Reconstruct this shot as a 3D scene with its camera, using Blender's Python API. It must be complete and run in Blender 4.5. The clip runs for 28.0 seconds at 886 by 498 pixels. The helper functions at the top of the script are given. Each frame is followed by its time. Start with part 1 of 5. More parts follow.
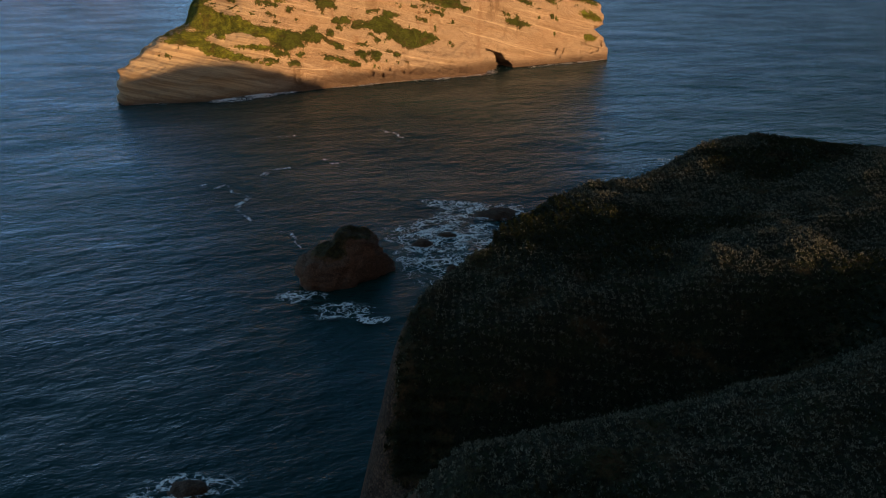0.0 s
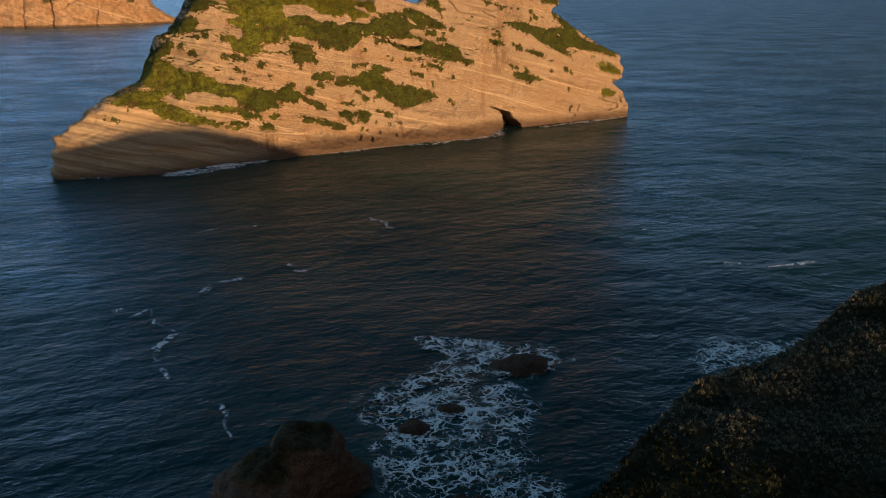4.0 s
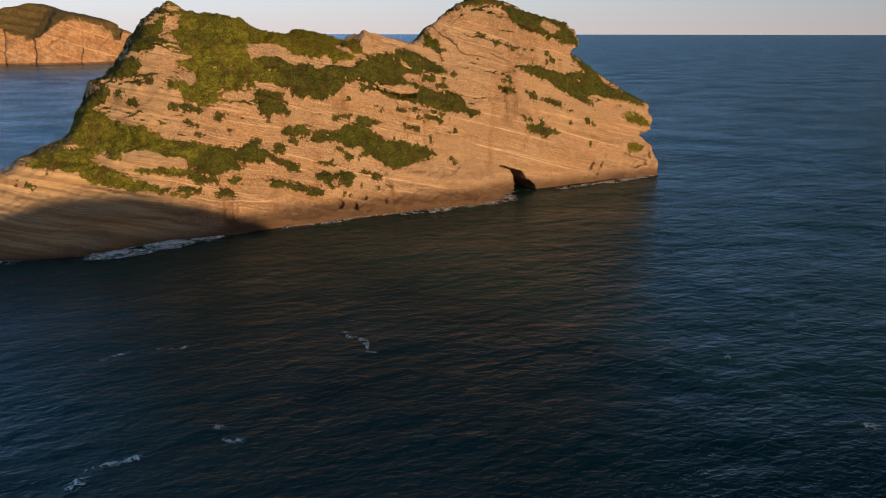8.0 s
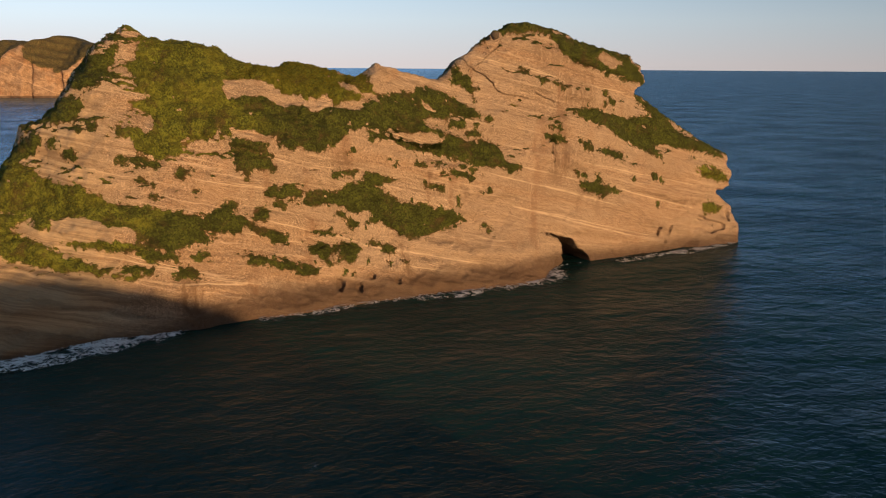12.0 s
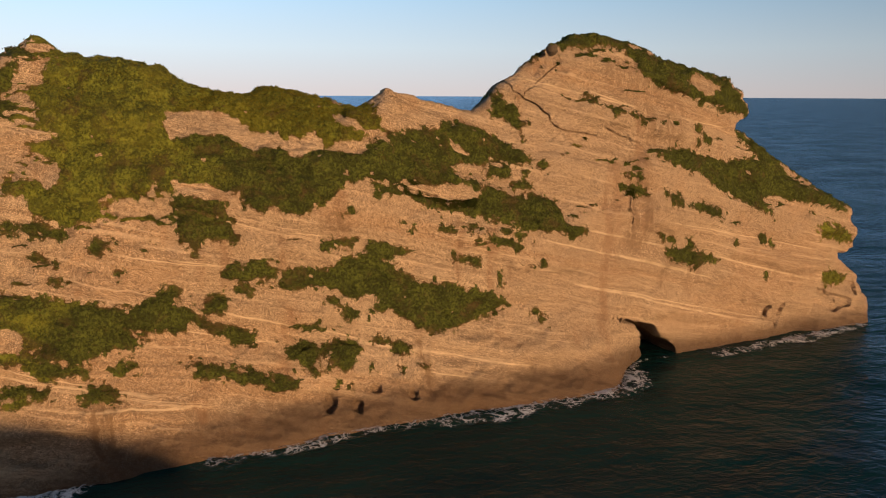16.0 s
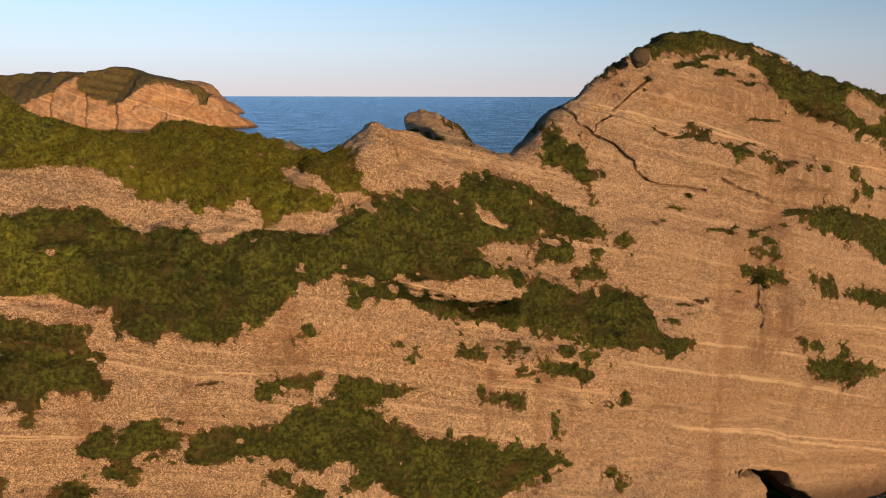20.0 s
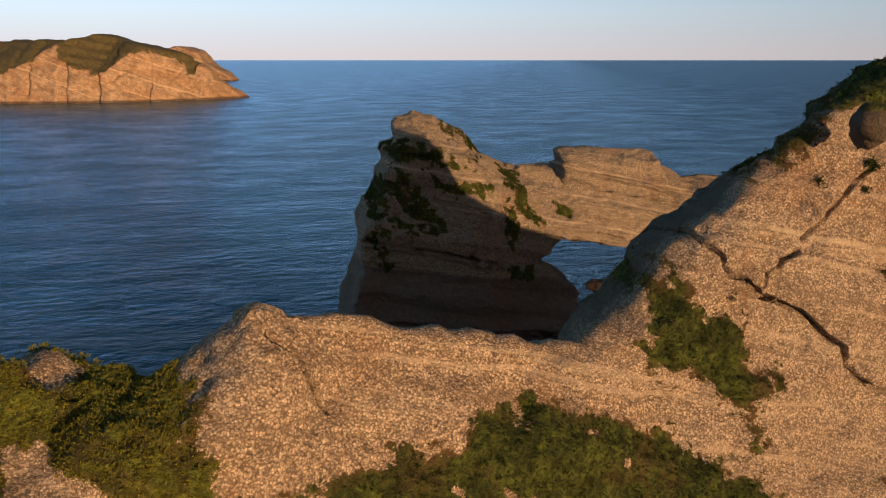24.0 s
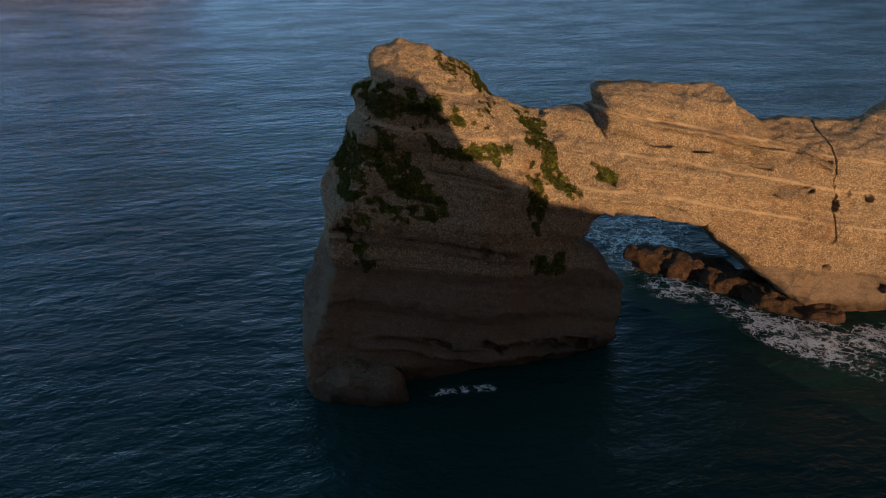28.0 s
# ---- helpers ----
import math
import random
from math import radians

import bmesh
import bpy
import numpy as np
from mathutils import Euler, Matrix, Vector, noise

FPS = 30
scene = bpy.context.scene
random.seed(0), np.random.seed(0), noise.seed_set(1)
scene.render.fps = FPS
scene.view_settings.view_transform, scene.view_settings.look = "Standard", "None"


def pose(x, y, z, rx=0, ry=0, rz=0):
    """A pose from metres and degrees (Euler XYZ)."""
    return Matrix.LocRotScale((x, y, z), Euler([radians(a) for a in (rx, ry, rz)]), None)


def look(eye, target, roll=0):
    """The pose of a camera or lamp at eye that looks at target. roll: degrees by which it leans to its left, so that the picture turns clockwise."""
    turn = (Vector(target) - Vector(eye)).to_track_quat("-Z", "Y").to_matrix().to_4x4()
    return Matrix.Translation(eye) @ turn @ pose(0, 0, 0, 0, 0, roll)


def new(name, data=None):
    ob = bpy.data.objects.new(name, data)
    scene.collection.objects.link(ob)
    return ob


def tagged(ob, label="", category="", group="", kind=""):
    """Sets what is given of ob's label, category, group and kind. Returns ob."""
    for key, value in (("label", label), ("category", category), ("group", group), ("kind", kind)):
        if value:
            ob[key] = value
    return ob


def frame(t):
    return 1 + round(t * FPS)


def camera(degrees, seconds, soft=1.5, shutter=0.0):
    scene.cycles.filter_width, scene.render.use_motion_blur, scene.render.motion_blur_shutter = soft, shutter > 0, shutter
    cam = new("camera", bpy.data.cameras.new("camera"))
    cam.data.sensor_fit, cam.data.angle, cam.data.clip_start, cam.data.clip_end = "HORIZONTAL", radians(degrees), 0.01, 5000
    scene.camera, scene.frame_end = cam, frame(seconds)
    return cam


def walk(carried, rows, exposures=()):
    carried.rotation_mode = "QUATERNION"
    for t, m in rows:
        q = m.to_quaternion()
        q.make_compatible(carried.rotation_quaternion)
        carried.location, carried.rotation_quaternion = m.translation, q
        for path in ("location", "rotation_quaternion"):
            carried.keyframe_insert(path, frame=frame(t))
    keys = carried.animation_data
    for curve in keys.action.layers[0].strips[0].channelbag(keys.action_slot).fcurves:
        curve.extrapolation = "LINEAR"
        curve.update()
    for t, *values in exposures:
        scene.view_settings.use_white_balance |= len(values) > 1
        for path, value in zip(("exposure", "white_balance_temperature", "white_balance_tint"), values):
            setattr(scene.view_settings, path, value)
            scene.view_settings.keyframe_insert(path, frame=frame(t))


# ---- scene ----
cam = camera(58.3, 28.0, soft=1.0)
PATH = [
    (0, (1.481, 0.43, 36.247), (1.465, 2.296, 35.527), -0.1),
    (0.5, (1.368, 4.653, 36.189), (1.352, 6.524, 35.483), -0.3),
    (1, (1.361, 8.895, 36.152), (1.347, 10.77, 35.458), -0.2),
    (1.5, (1.538, 13.258, 36.151), (1.521, 15.138, 35.469), -0.1),
    (2, (1.718, 17.739, 36.152), (1.7, 19.624, 35.482), -0.2),
    (2.5, (1.708, 22.201, 36.121), (1.69, 24.089, 35.462), -0.2),
    (3, (1.485, 26.673, 36.066), (1.47, 28.565, 35.419), -0.0),
    (3.5, (1.205, 31.204, 36.019), (1.191, 33.1, 35.384), -0.2),
    (5.5, (0.082, 49.578, 35.624), (0.078, 51.488, 35.033), -0.1),
    (6, (-0.086, 54.149, 35.573), (-0.086, 56.063, 34.993), 0.0),
    (6.5, (-0.101, 58.689, 35.518), (-0.102, 60.607, 34.95), -0.0),
    (7, (-0.085, 63.204, 35.454), (-0.086, 65.125, 34.896), 0.0),
    (7.5, (-0.105, 67.715, 35.38), (-0.104, 69.639, 34.832), 0.1),
    (8, (-0.194, 72.269, 35.3), (-0.193, 74.196, 34.765), 0.1),
    (8.5, (-0.293, 76.879, 35.246), (-0.29, 78.809, 34.721), 0.1),
    (9, (-0.391, 81.473, 35.194), (-0.387, 83.406, 34.68), 0.1),
    (9.5, (-0.385, 86.067, 35.141), (-0.385, 88.002, 34.638), 0.2),
    (10, (-0.289, 90.654, 35.1), (-0.298, 92.592, 34.607), 0.2),
    (10.5, (-0.141, 95.219, 35.064), (-0.163, 97.159, 34.581), 0.2),
    (11, (-0.067, 99.711, 35.065), (-0.107, 101.653, 34.59), 0.3),
    (11.5, (0.033, 104.307, 35.049), (-0.026, 106.251, 34.583), 0.4),
    (12, (0.081, 108.961, 35.054), (0.001, 110.907, 34.598), 0.4),
    (12.5, (0.033, 113.63, 35.056), (-0.065, 115.577, 34.61), 0.3),
    (14.5, (-0.624, 132.065, 34.775), (-0.768, 134.018, 34.365), 0.4),
    (15, (-0.964, 136.692, 34.748), (-1.118, 138.645, 34.346), 0.4),
    (15.5, (-1.252, 141.236, 34.744), (-1.416, 143.19, 34.35), 0.4),
    (16, (-1.377, 145.763, 34.716), (-1.55, 147.717, 34.325), 0.3),
    (16.5, (-1.313, 150.126, 34.722), (-1.5, 152.079, 34.333), 0.3),
    (17, (-1.209, 154.595, 34.773), (-1.413, 156.547, 34.384), 0.2),
    (17.5, (-1.205, 159.104, 35.074), (-1.428, 161.053, 34.684), 0.1),
    (18, (-1.415, 163.564, 35.345), (-1.653, 165.511, 34.955), 0.2),
    (18.5, (-1.907, 167.944, 35.623), (-2.153, 169.891, 35.237), 0.1),
    (19, (-2.537, 172.379, 36.109), (-2.789, 174.325, 35.72), 0.1),
    (19.5, (-3.156, 176.859, 36.592), (-3.412, 178.803, 36.2), 0.2),
    (20, (-3.615, 181.177, 37.099), (-3.876, 183.121, 36.708), 0.1),
    (20.5, (-4.02, 185.439, 37.672), (-4.283, 187.382, 37.28), 0.1),
    (21, (-4.536, 189.76, 38.199), (-4.799, 191.703, 37.805), 0.1),
    (21.5, (-5.014, 194.067, 38.736), (-5.279, 196.011, 38.343), 0.1),
    (23.5, (-7.154, 210.815, 41.286), (-7.416, 212.748, 40.846), -0.0),
    (24, (-7.663, 215.136, 41.86), (-7.925, 217.06, 41.382), 0.0),
    (24.5, (-8.164, 219.384, 42.545), (-8.425, 221.298, 42.027), 0.1),
    (25, (-8.618, 223.51, 43.237), (-8.879, 225.411, 42.676), 0.1),
    (25.5, (-9.247, 227.705, 43.973), (-9.506, 229.593, 43.367), 0.1),
    (26, (-9.856, 231.86, 44.551), (-10.111, 233.735, 43.904), 0.1),
    (26.5, (-10.302, 235.914, 44.833), (-10.558, 237.777, 44.152), -0.0),
    (27, (-10.93, 239.956, 45.082), (-11.184, 241.807, 44.371), -0.1),
    (27.5, (-11.711, 244.03, 45.365), (-11.958, 245.87, 44.621), -0.1),
    (28, (-12.651, 248.281, 45.602), (-12.888, 250.109, 44.826), -0.2),
]
# the clip's white balance is warmer at both ends
BALANCE = [(0, 0, 6950, 10), (4, 0, 6900, 10), (8, 0, 6750, 10), (16, 0, 6650, 10), (20, 0, 6500, 10), (24, 0, 6500, 10), (26.5, 0, 6750, 10), (28, 0, 6800, 10)]
walk(cam, [(t, look(eye, target, roll)) for t, eye, target, roll in PATH], BALANCE)


# ---- light ----
SUN_DIR = Vector((-0.654, 0.755, -0.0523))
sun = new("sun", bpy.data.lights.new("sun", "SUN"))
sun.data.energy, sun.data.angle, sun.data.color = 5.7, radians(0.6), (1.0, 0.65, 0.36)
sun.matrix_world = SUN_DIR.to_track_quat("-Z", "Y").to_matrix().to_4x4()
world = bpy.data.worlds.new("world")
scene.world = world
world.use_nodes = True
sky = world.node_tree.nodes.new("ShaderNodeTexSky")
sky.sky_type, sky.sun_disc, sky.sun_elevation, sky.sun_rotation = "NISHITA", False, radians(7.0), radians(139.1)
sky.air_density, sky.dust_density, sky.ozone_density = 1.0, 0.0, 4.0
# evening haze: pale and pinkish at the horizon, blue above, warm on the sun's side
net = world.node_tree
bearing = net.nodes.new("ShaderNodeTexCoord").outputs["Generated"]
up = net.nodes.new("ShaderNodeSeparateXYZ")
net.links.new(bearing, up.inputs[0])
ramp = net.nodes.new("ShaderNodeValToRGB")
ends = ramp.color_ramp.elements
ends[1].position, ends[1].color = 0.6, (0.045, 0.13, 0.218, 1)
ends[0].position, ends[0].color = 0.0, (0.64, 0.60, 0.635, 1)
for place, tone in ((0.05, (0.58, 0.67, 0.76)), (0.12, (0.38, 0.58, 0.78)), (0.28, (0.12, 0.265, 0.465))):
    ends.new(place).color = (*tone, 1)
net.links.new(up.outputs[2], ramp.inputs[0])
glow = net.nodes.new("ShaderNodeVectorMath")
glow.operation = "DOT_PRODUCT"
glow.inputs[1].default_value = (0.654, -0.755, -0.5)
net.links.new(bearing, glow.inputs[0])
side = net.nodes.new("ShaderNodeMapRange")
side.interpolation_type = "SMOOTHSTEP"
side.inputs[1].default_value, side.inputs[2].default_value, side.inputs[3].default_value, side.inputs[4].default_value = -0.1, 0.9, 0.0, 1.0
net.links.new(glow.outputs["Value"], side.inputs[0])
warm = net.nodes.new("ShaderNodeMix")
warm.data_type = "RGBA"
warm.inputs[7].default_value = (1.45, 1.10, 0.95, 1)
net.links.new(side.outputs[0], warm.inputs[0])
net.links.new(ramp.outputs[0], warm.inputs[6])
# the sky is palest opposite the sun and deepest at right angles to it
fade = net.nodes.new("ShaderNodeMapRange")
fade.inputs[1].default_value, fade.inputs[2].default_value, fade.inputs[3].default_value, fade.inputs[4].default_value = -1.0, 0.0, 6.7, 2.5
net.links.new(glow.outputs["Value"], fade.inputs[0])
strong = net.nodes.new("ShaderNodeVectorMath")
strong.operation = "SCALE"
net.links.new(fade.outputs[0], strong.inputs[3])
net.links.new(warm.outputs[2], strong.inputs[0])
# higher up it deepens from west to east
across = net.nodes.new("ShaderNodeMath")
across.operation = "MULTIPLY"
net.links.new(up.outputs[0], across.inputs[0])
net.links.new(up.outputs[2], across.inputs[1])
deep = net.nodes.new("ShaderNodeMapRange")
deep.inputs[1].default_value, deep.inputs[2].default_value, deep.inputs[3].default_value, deep.inputs[4].default_value = -0.16, 0.16, 1.35, 0.33
net.links.new(across.outputs[0], deep.inputs[0])
dome = net.nodes.new("ShaderNodeVectorMath")
dome.operation = "SCALE"
net.links.new(deep.outputs[0], dome.inputs[3])
net.links.new(strong.outputs[0], dome.inputs[0])
haze = net.nodes.new("ShaderNodeMix")
haze.data_type = "RGBA"
haze.inputs[0].default_value = 0.93
net.links.new(sky.outputs[0], haze.inputs[6])
net.links.new(dome.outputs[0], haze.inputs[7])
net.links.new(haze.outputs[2], net.nodes["Background"].inputs[0])
net.nodes["Background"].inputs[1].default_value = 0.213
scene.view_settings.exposure = 0.0

# ---- shaping tools ----
def lattice(ix, iy, iz, seed):
    h = (ix * 374761393 + iy * 668265263 + iz * 1274126177 + seed * 974711) & 0xFFFFFFFF
    h = ((h ^ (h >> 13)) * 1103515245) & 0xFFFFFFFF
    h = ((h ^ (h >> 16)) * 2246822519) & 0xFFFFFFFF
    return ((h ^ (h >> 15)) & 0xFFFF) / 32767.5 - 1.0


def vnoise(x, y, z, seed=0):
    """Smooth value noise, -1 to 1, on arrays."""
    x, y, z = np.broadcast_arrays(np.asarray(x, float), np.asarray(y, float), np.asarray(z, float))
    fx, fy, fz = np.floor(x), np.floor(y), np.floor(z)
    ix, iy, iz = fx.astype(np.int64), fy.astype(np.int64), fz.astype(np.int64)
    a, b, c = x - fx, y - fy, z - fz
    a, b, c = a * a * (3 - 2 * a), b * b * (3 - 2 * b), c * c * (3 - 2 * c)
    out = 0.0
    for i in (0, 1):
        for j in (0, 1):
            for k in (0, 1):
                out = out + lattice(ix + i, iy + j, iz + k, seed) * (a if i else 1 - a) * (b if j else 1 - b) * (c if k else 1 - c)
    return out


def fbm(x, y, z, octaves=4, seed=0, gain=0.5):
    total, amp = 0.0, 1.0
    for o in range(octaves):
        total = total + amp * vnoise(x * 2.03**o + 17 * o, y * 2.03**o, z * 2.03**o, seed + o)
        amp *= gain
    return total


def smax(a, b, k):
    h = np.clip(k - np.abs(a - b), 0, None) / k
    return np.maximum(a, b) + h * h * k * 0.25


def ease(x):
    x = np.clip(x, 0, 1)
    return x * x * (3 - 2 * x)


def chart(cols, rows, values, s, z):
    """A value read smoothly from a small table over s (columns) and z (rows)."""
    values = np.asarray(values, float)

    def cell(axis, q):
        axis = np.asarray(axis, float)
        q = np.clip(q, axis[0], axis[-1])
        i = np.clip(np.searchsorted(axis, q, "right") - 1, 0, len(axis) - 2)
        return i, ease((q - axis[i]) / (axis[i + 1] - axis[i]))

    i, a = cell(cols, s)
    j, b = cell(rows, z)
    return (values[j, i] * (1 - a) + values[j, i + 1] * a) * (1 - b) + (values[j + 1, i] * (1 - a) + values[j + 1, i + 1] * a) * b


def outline(points, x, y):
    """Signed distance to a closed outline, negative inside."""
    best, odd = np.full(x.shape, 1e9), np.zeros(x.shape, bool)
    for (ax, ay), (bx, by) in zip(points, points[1:] + points[:1]):
        ex, ey = bx - ax, by - ay
        t = np.clip(((x - ax) * ex + (y - ay) * ey) / (ex * ex + ey * ey + 1e-9), 0, 1)
        best = np.minimum(best, (x - ax - t * ex) ** 2 + (y - ay - t * ey) ** 2)
        if ay != by:
            odd ^= ((ay > y) != (by > y)) & (x < ex * (y - ay) / ey + ax)
    return np.where(odd, -1, 1) * np.sqrt(best)


def region(points, x, y, reach=4.0):
    """Signed distance to a closed outline near it, and reach further off."""
    box = np.array(points)
    (x0, y0), (x1, y1) = box.min(0), box.max(0)
    close = (x > x0 - reach) & (x < x1 + reach) & (y > y0 - reach) & (y < y1 + reach)
    out = np.full(np.shape(x), reach)
    out[close] = np.minimum(outline(points, x[close], y[close]), reach)
    return out


def capsules(caps, x, y):
    """Distance to thick strokes (x1, y1, x2, y2, radius), negative inside."""
    best = np.full(np.shape(x), 1e9)
    for x1, y1, x2, y2, r in caps:
        ex, ey = x2 - x1, y2 - y1
        t = np.clip(((x - x1) * ex + (y - y1) * ey) / (ex * ex + ey * ey + 1e-9), 0, 1)
        best = np.minimum(best, np.hypot(x - x1 - t * ex, y - y1 - t * ey) - r)
    return best


CORNERS = [(0, 0, 0), (1, 0, 0), (0, 1, 0), (1, 1, 0), (0, 0, 1), (1, 0, 1), (0, 1, 1), (1, 1, 1)]
EDGES = [(a, b) for a in range(8) for b in range(a + 1, 8) if bin(a ^ b).count("1") == 1]


def skin(field, origin, step):
    """Vertices and quads of the surface where a field on a grid changes sign (negative is solid)."""
    field = np.pad(field, 1, constant_values=step).astype(np.float32)
    origin = np.asarray(origin, float) - step
    n = np.array(field.shape)
    solid = field < 0
    count = sum(solid[i:n[0] - 1 + i, j:n[1] - 1 + j, k:n[2] - 1 + k].astype(np.int8) for i, j, k in CORNERS)
    cells = np.argwhere((count > 0) & (count < 8))
    index = np.full(n - 1, -1, np.int64)
    index[tuple(cells.T)] = np.arange(len(cells))
    f = [field[cells[:, 0] + i, cells[:, 1] + j, cells[:, 2] + k] for i, j, k in CORNERS]
    place, hits = np.zeros((len(cells), 3)), np.zeros(len(cells))
    for a, b in EDGES:
        cross = (f[a] < 0) != (f[b] < 0)
        t = np.where(cross, f[a] / np.where(cross, f[a] - f[b], 1), 0)[:, None]
        pa, pb = np.array(CORNERS[a], float), np.array(CORNERS[b], float)
        place += np.where(cross[:, None], pa + t * (pb - pa), 0)
        hits += cross
    verts = origin + (cells + place / hits[:, None]) * step
    quads = []
    for axis in range(3):
        u, v = (axis + 1) % 3, (axis + 2) % 3
        lo = [slice(1, -1)] * 3
        lo[axis] = slice(0, -1)
        hi = list(lo)
        hi[axis] = slice(1, None)
        a, b = solid[tuple(lo)], solid[tuple(hi)]
        for flag, flip in ((a & ~b, False), (~a & b, True)):
            p = np.argwhere(flag)
            p[:, u] += 1
            p[:, v] += 1
            du, dv = np.eye(3, dtype=int)[u], np.eye(3, dtype=int)[v]
            ring = [p - du - dv, p - dv, p, p - du]
            q = np.stack([index[tuple(r.T)] for r in ring], 1)
            quads.append(q[:, ::-1] if flip else q)
    quads = np.concatenate(quads)
    return verts, quads[(quads >= 0).all(1)]


def normals(verts, quads):
    d1, d2 = verts[quads[:, 2]] - verts[quads[:, 0]], verts[quads[:, 3]] - verts[quads[:, 1]]
    fn, out = np.cross(d1, d2), np.zeros_like(verts)
    for k in range(4):
        np.add.at(out, quads[:, k], fn)
    return out / np.maximum(np.linalg.norm(out, axis=1, keepdims=True), 1e-9)


def grid_faces(nx, ny):
    i = (np.arange(nx - 1)[:, None] * ny + np.arange(ny - 1)[None]).ravel()
    return np.stack([i, i + ny, i + ny + 1, i + 1], 1)


def refine(verts, quads, mask, k=3):
    """Splits the chosen quads into k x k smaller ones."""
    t = np.linspace(0, 1, k + 1)
    A, B = (w.ravel()[None, :, None] for w in np.meshgrid(t, t, indexing="ij"))
    c = verts[quads[mask]][:, :, None, :]
    new_points = c[:, 0] * (1 - A) * (1 - B) + c[:, 1] * A * (1 - B) + c[:, 2] * A * B + c[:, 3] * (1 - A) * B
    m = len(new_points)
    faces = grid_faces(k + 1, k + 1)[None] + (np.arange(m) * (k + 1) ** 2)[:, None, None] + len(verts)
    every = np.concatenate([verts, new_points.reshape(-1, 3)])
    _, first, back = np.unique(np.round(every, 4), axis=0, return_index=True, return_inverse=True)
    back = back.ravel()
    return every[first], back[np.concatenate([quads[~mask], faces.reshape(-1, 4)])]


def mesh(name, verts, faces, material=None, smooth=True, **attributes):
    me = bpy.data.meshes.new(name)
    faces = np.asarray(faces)
    k = faces.shape[1]
    me.vertices.add(len(verts))
    me.vertices.foreach_set("co", np.asarray(verts, np.float32).ravel())
    me.loops.add(faces.size)
    me.loops.foreach_set("vertex_index", faces.astype(np.int32).ravel())
    me.polygons.add(len(faces))
    me.polygons.foreach_set("loop_start", np.arange(0, faces.size, k, dtype=np.int32))
    me.polygons.foreach_set("use_smooth", np.full(len(faces), smooth))
    me.update(calc_edges=True)
    for key, values in attributes.items():
        me.attributes.new(key, "FLOAT", "POINT").data.foreach_set("value", np.asarray(values, np.float32))
    if material:
        me.materials.append(material)
    me.validate()
    return me


def pieces(cuts, names, verts, quads, mat, parent, **attributes):
    """One rock body parted at planes across its first axis; the pieces meet edge to edge."""
    n, mid = normals(verts, quads), verts[quads, 0].mean(1)
    for name, lo, hi in zip(names, [-1e9, *cuts], [*cuts, 1e9]):
        q = quads[(mid >= lo) & (mid < hi)]
        used, back = np.unique(q, return_inverse=True)
        me = mesh(name, verts[used], back.reshape(q.shape), mat, **{k: w[used] for k, w in attributes.items()})
        me.normals_split_custom_set_from_vertices([tuple(w) for w in n[used]])
        part(name, me, parent)


def part(name, me, parent, label=""):
    ob = new(name, me)
    ob.parent = parent
    return tagged(ob, label)


# ---- materials ----
def material(name):
    m = bpy.data.materials.new(name)
    m.use_nodes = True
    return m, m.node_tree, m.node_tree.nodes["Principled BSDF"]


class Net:
    """Short hand for wiring nodes."""

    def __init__(self, tree):
        self.t = tree

    def put(self, socket, value):
        if hasattr(value, "links"):
            self.t.links.new(value, socket)
        elif value is not None:
            socket.default_value = value

    def node(self, kind, out=0, ins=None, **sets):
        n = self.t.nodes.new(kind)
        for key, value in sets.items():
            setattr(n, key, value)
        for key, value in (ins or {}).items():
            self.put(n.inputs[key], value)
        return n.outputs[out]

    def math(self, op, a, b=0.0, c=0.0):
        return self.node("ShaderNodeMath", ins={0: a, 1: b, 2: c}, operation=op)

    def noise(self, scale, detail=4, rough=0.55, vec=None, out=0):
        return self.node("ShaderNodeTexNoise", out, {"Scale": scale, "Detail": detail, "Roughness": rough, "Vector": vec})

    def range(self, v, a, b, lo=0.0, hi=1.0):
        return self.node("ShaderNodeMapRange", ins={0: v, 1: a, 2: b, 3: lo, 4: hi}, interpolation_type="SMOOTHSTEP")

    def mix(self, fac, a, b):
        n = self.t.nodes.new("ShaderNodeMix")
        n.data_type = "RGBA"
        for k, v in ((0, fac), (6, a), (7, b)):
            self.put(n.inputs[k], (*v, 1) if isinstance(v, tuple) and len(v) == 3 else v)
        return n.outputs[2]

    def bump(self, height, strength, distance, normal=None):
        return self.node("ShaderNodeBump", ins={"Height": height, "Strength": strength, "Distance": distance, "Normal": normal})


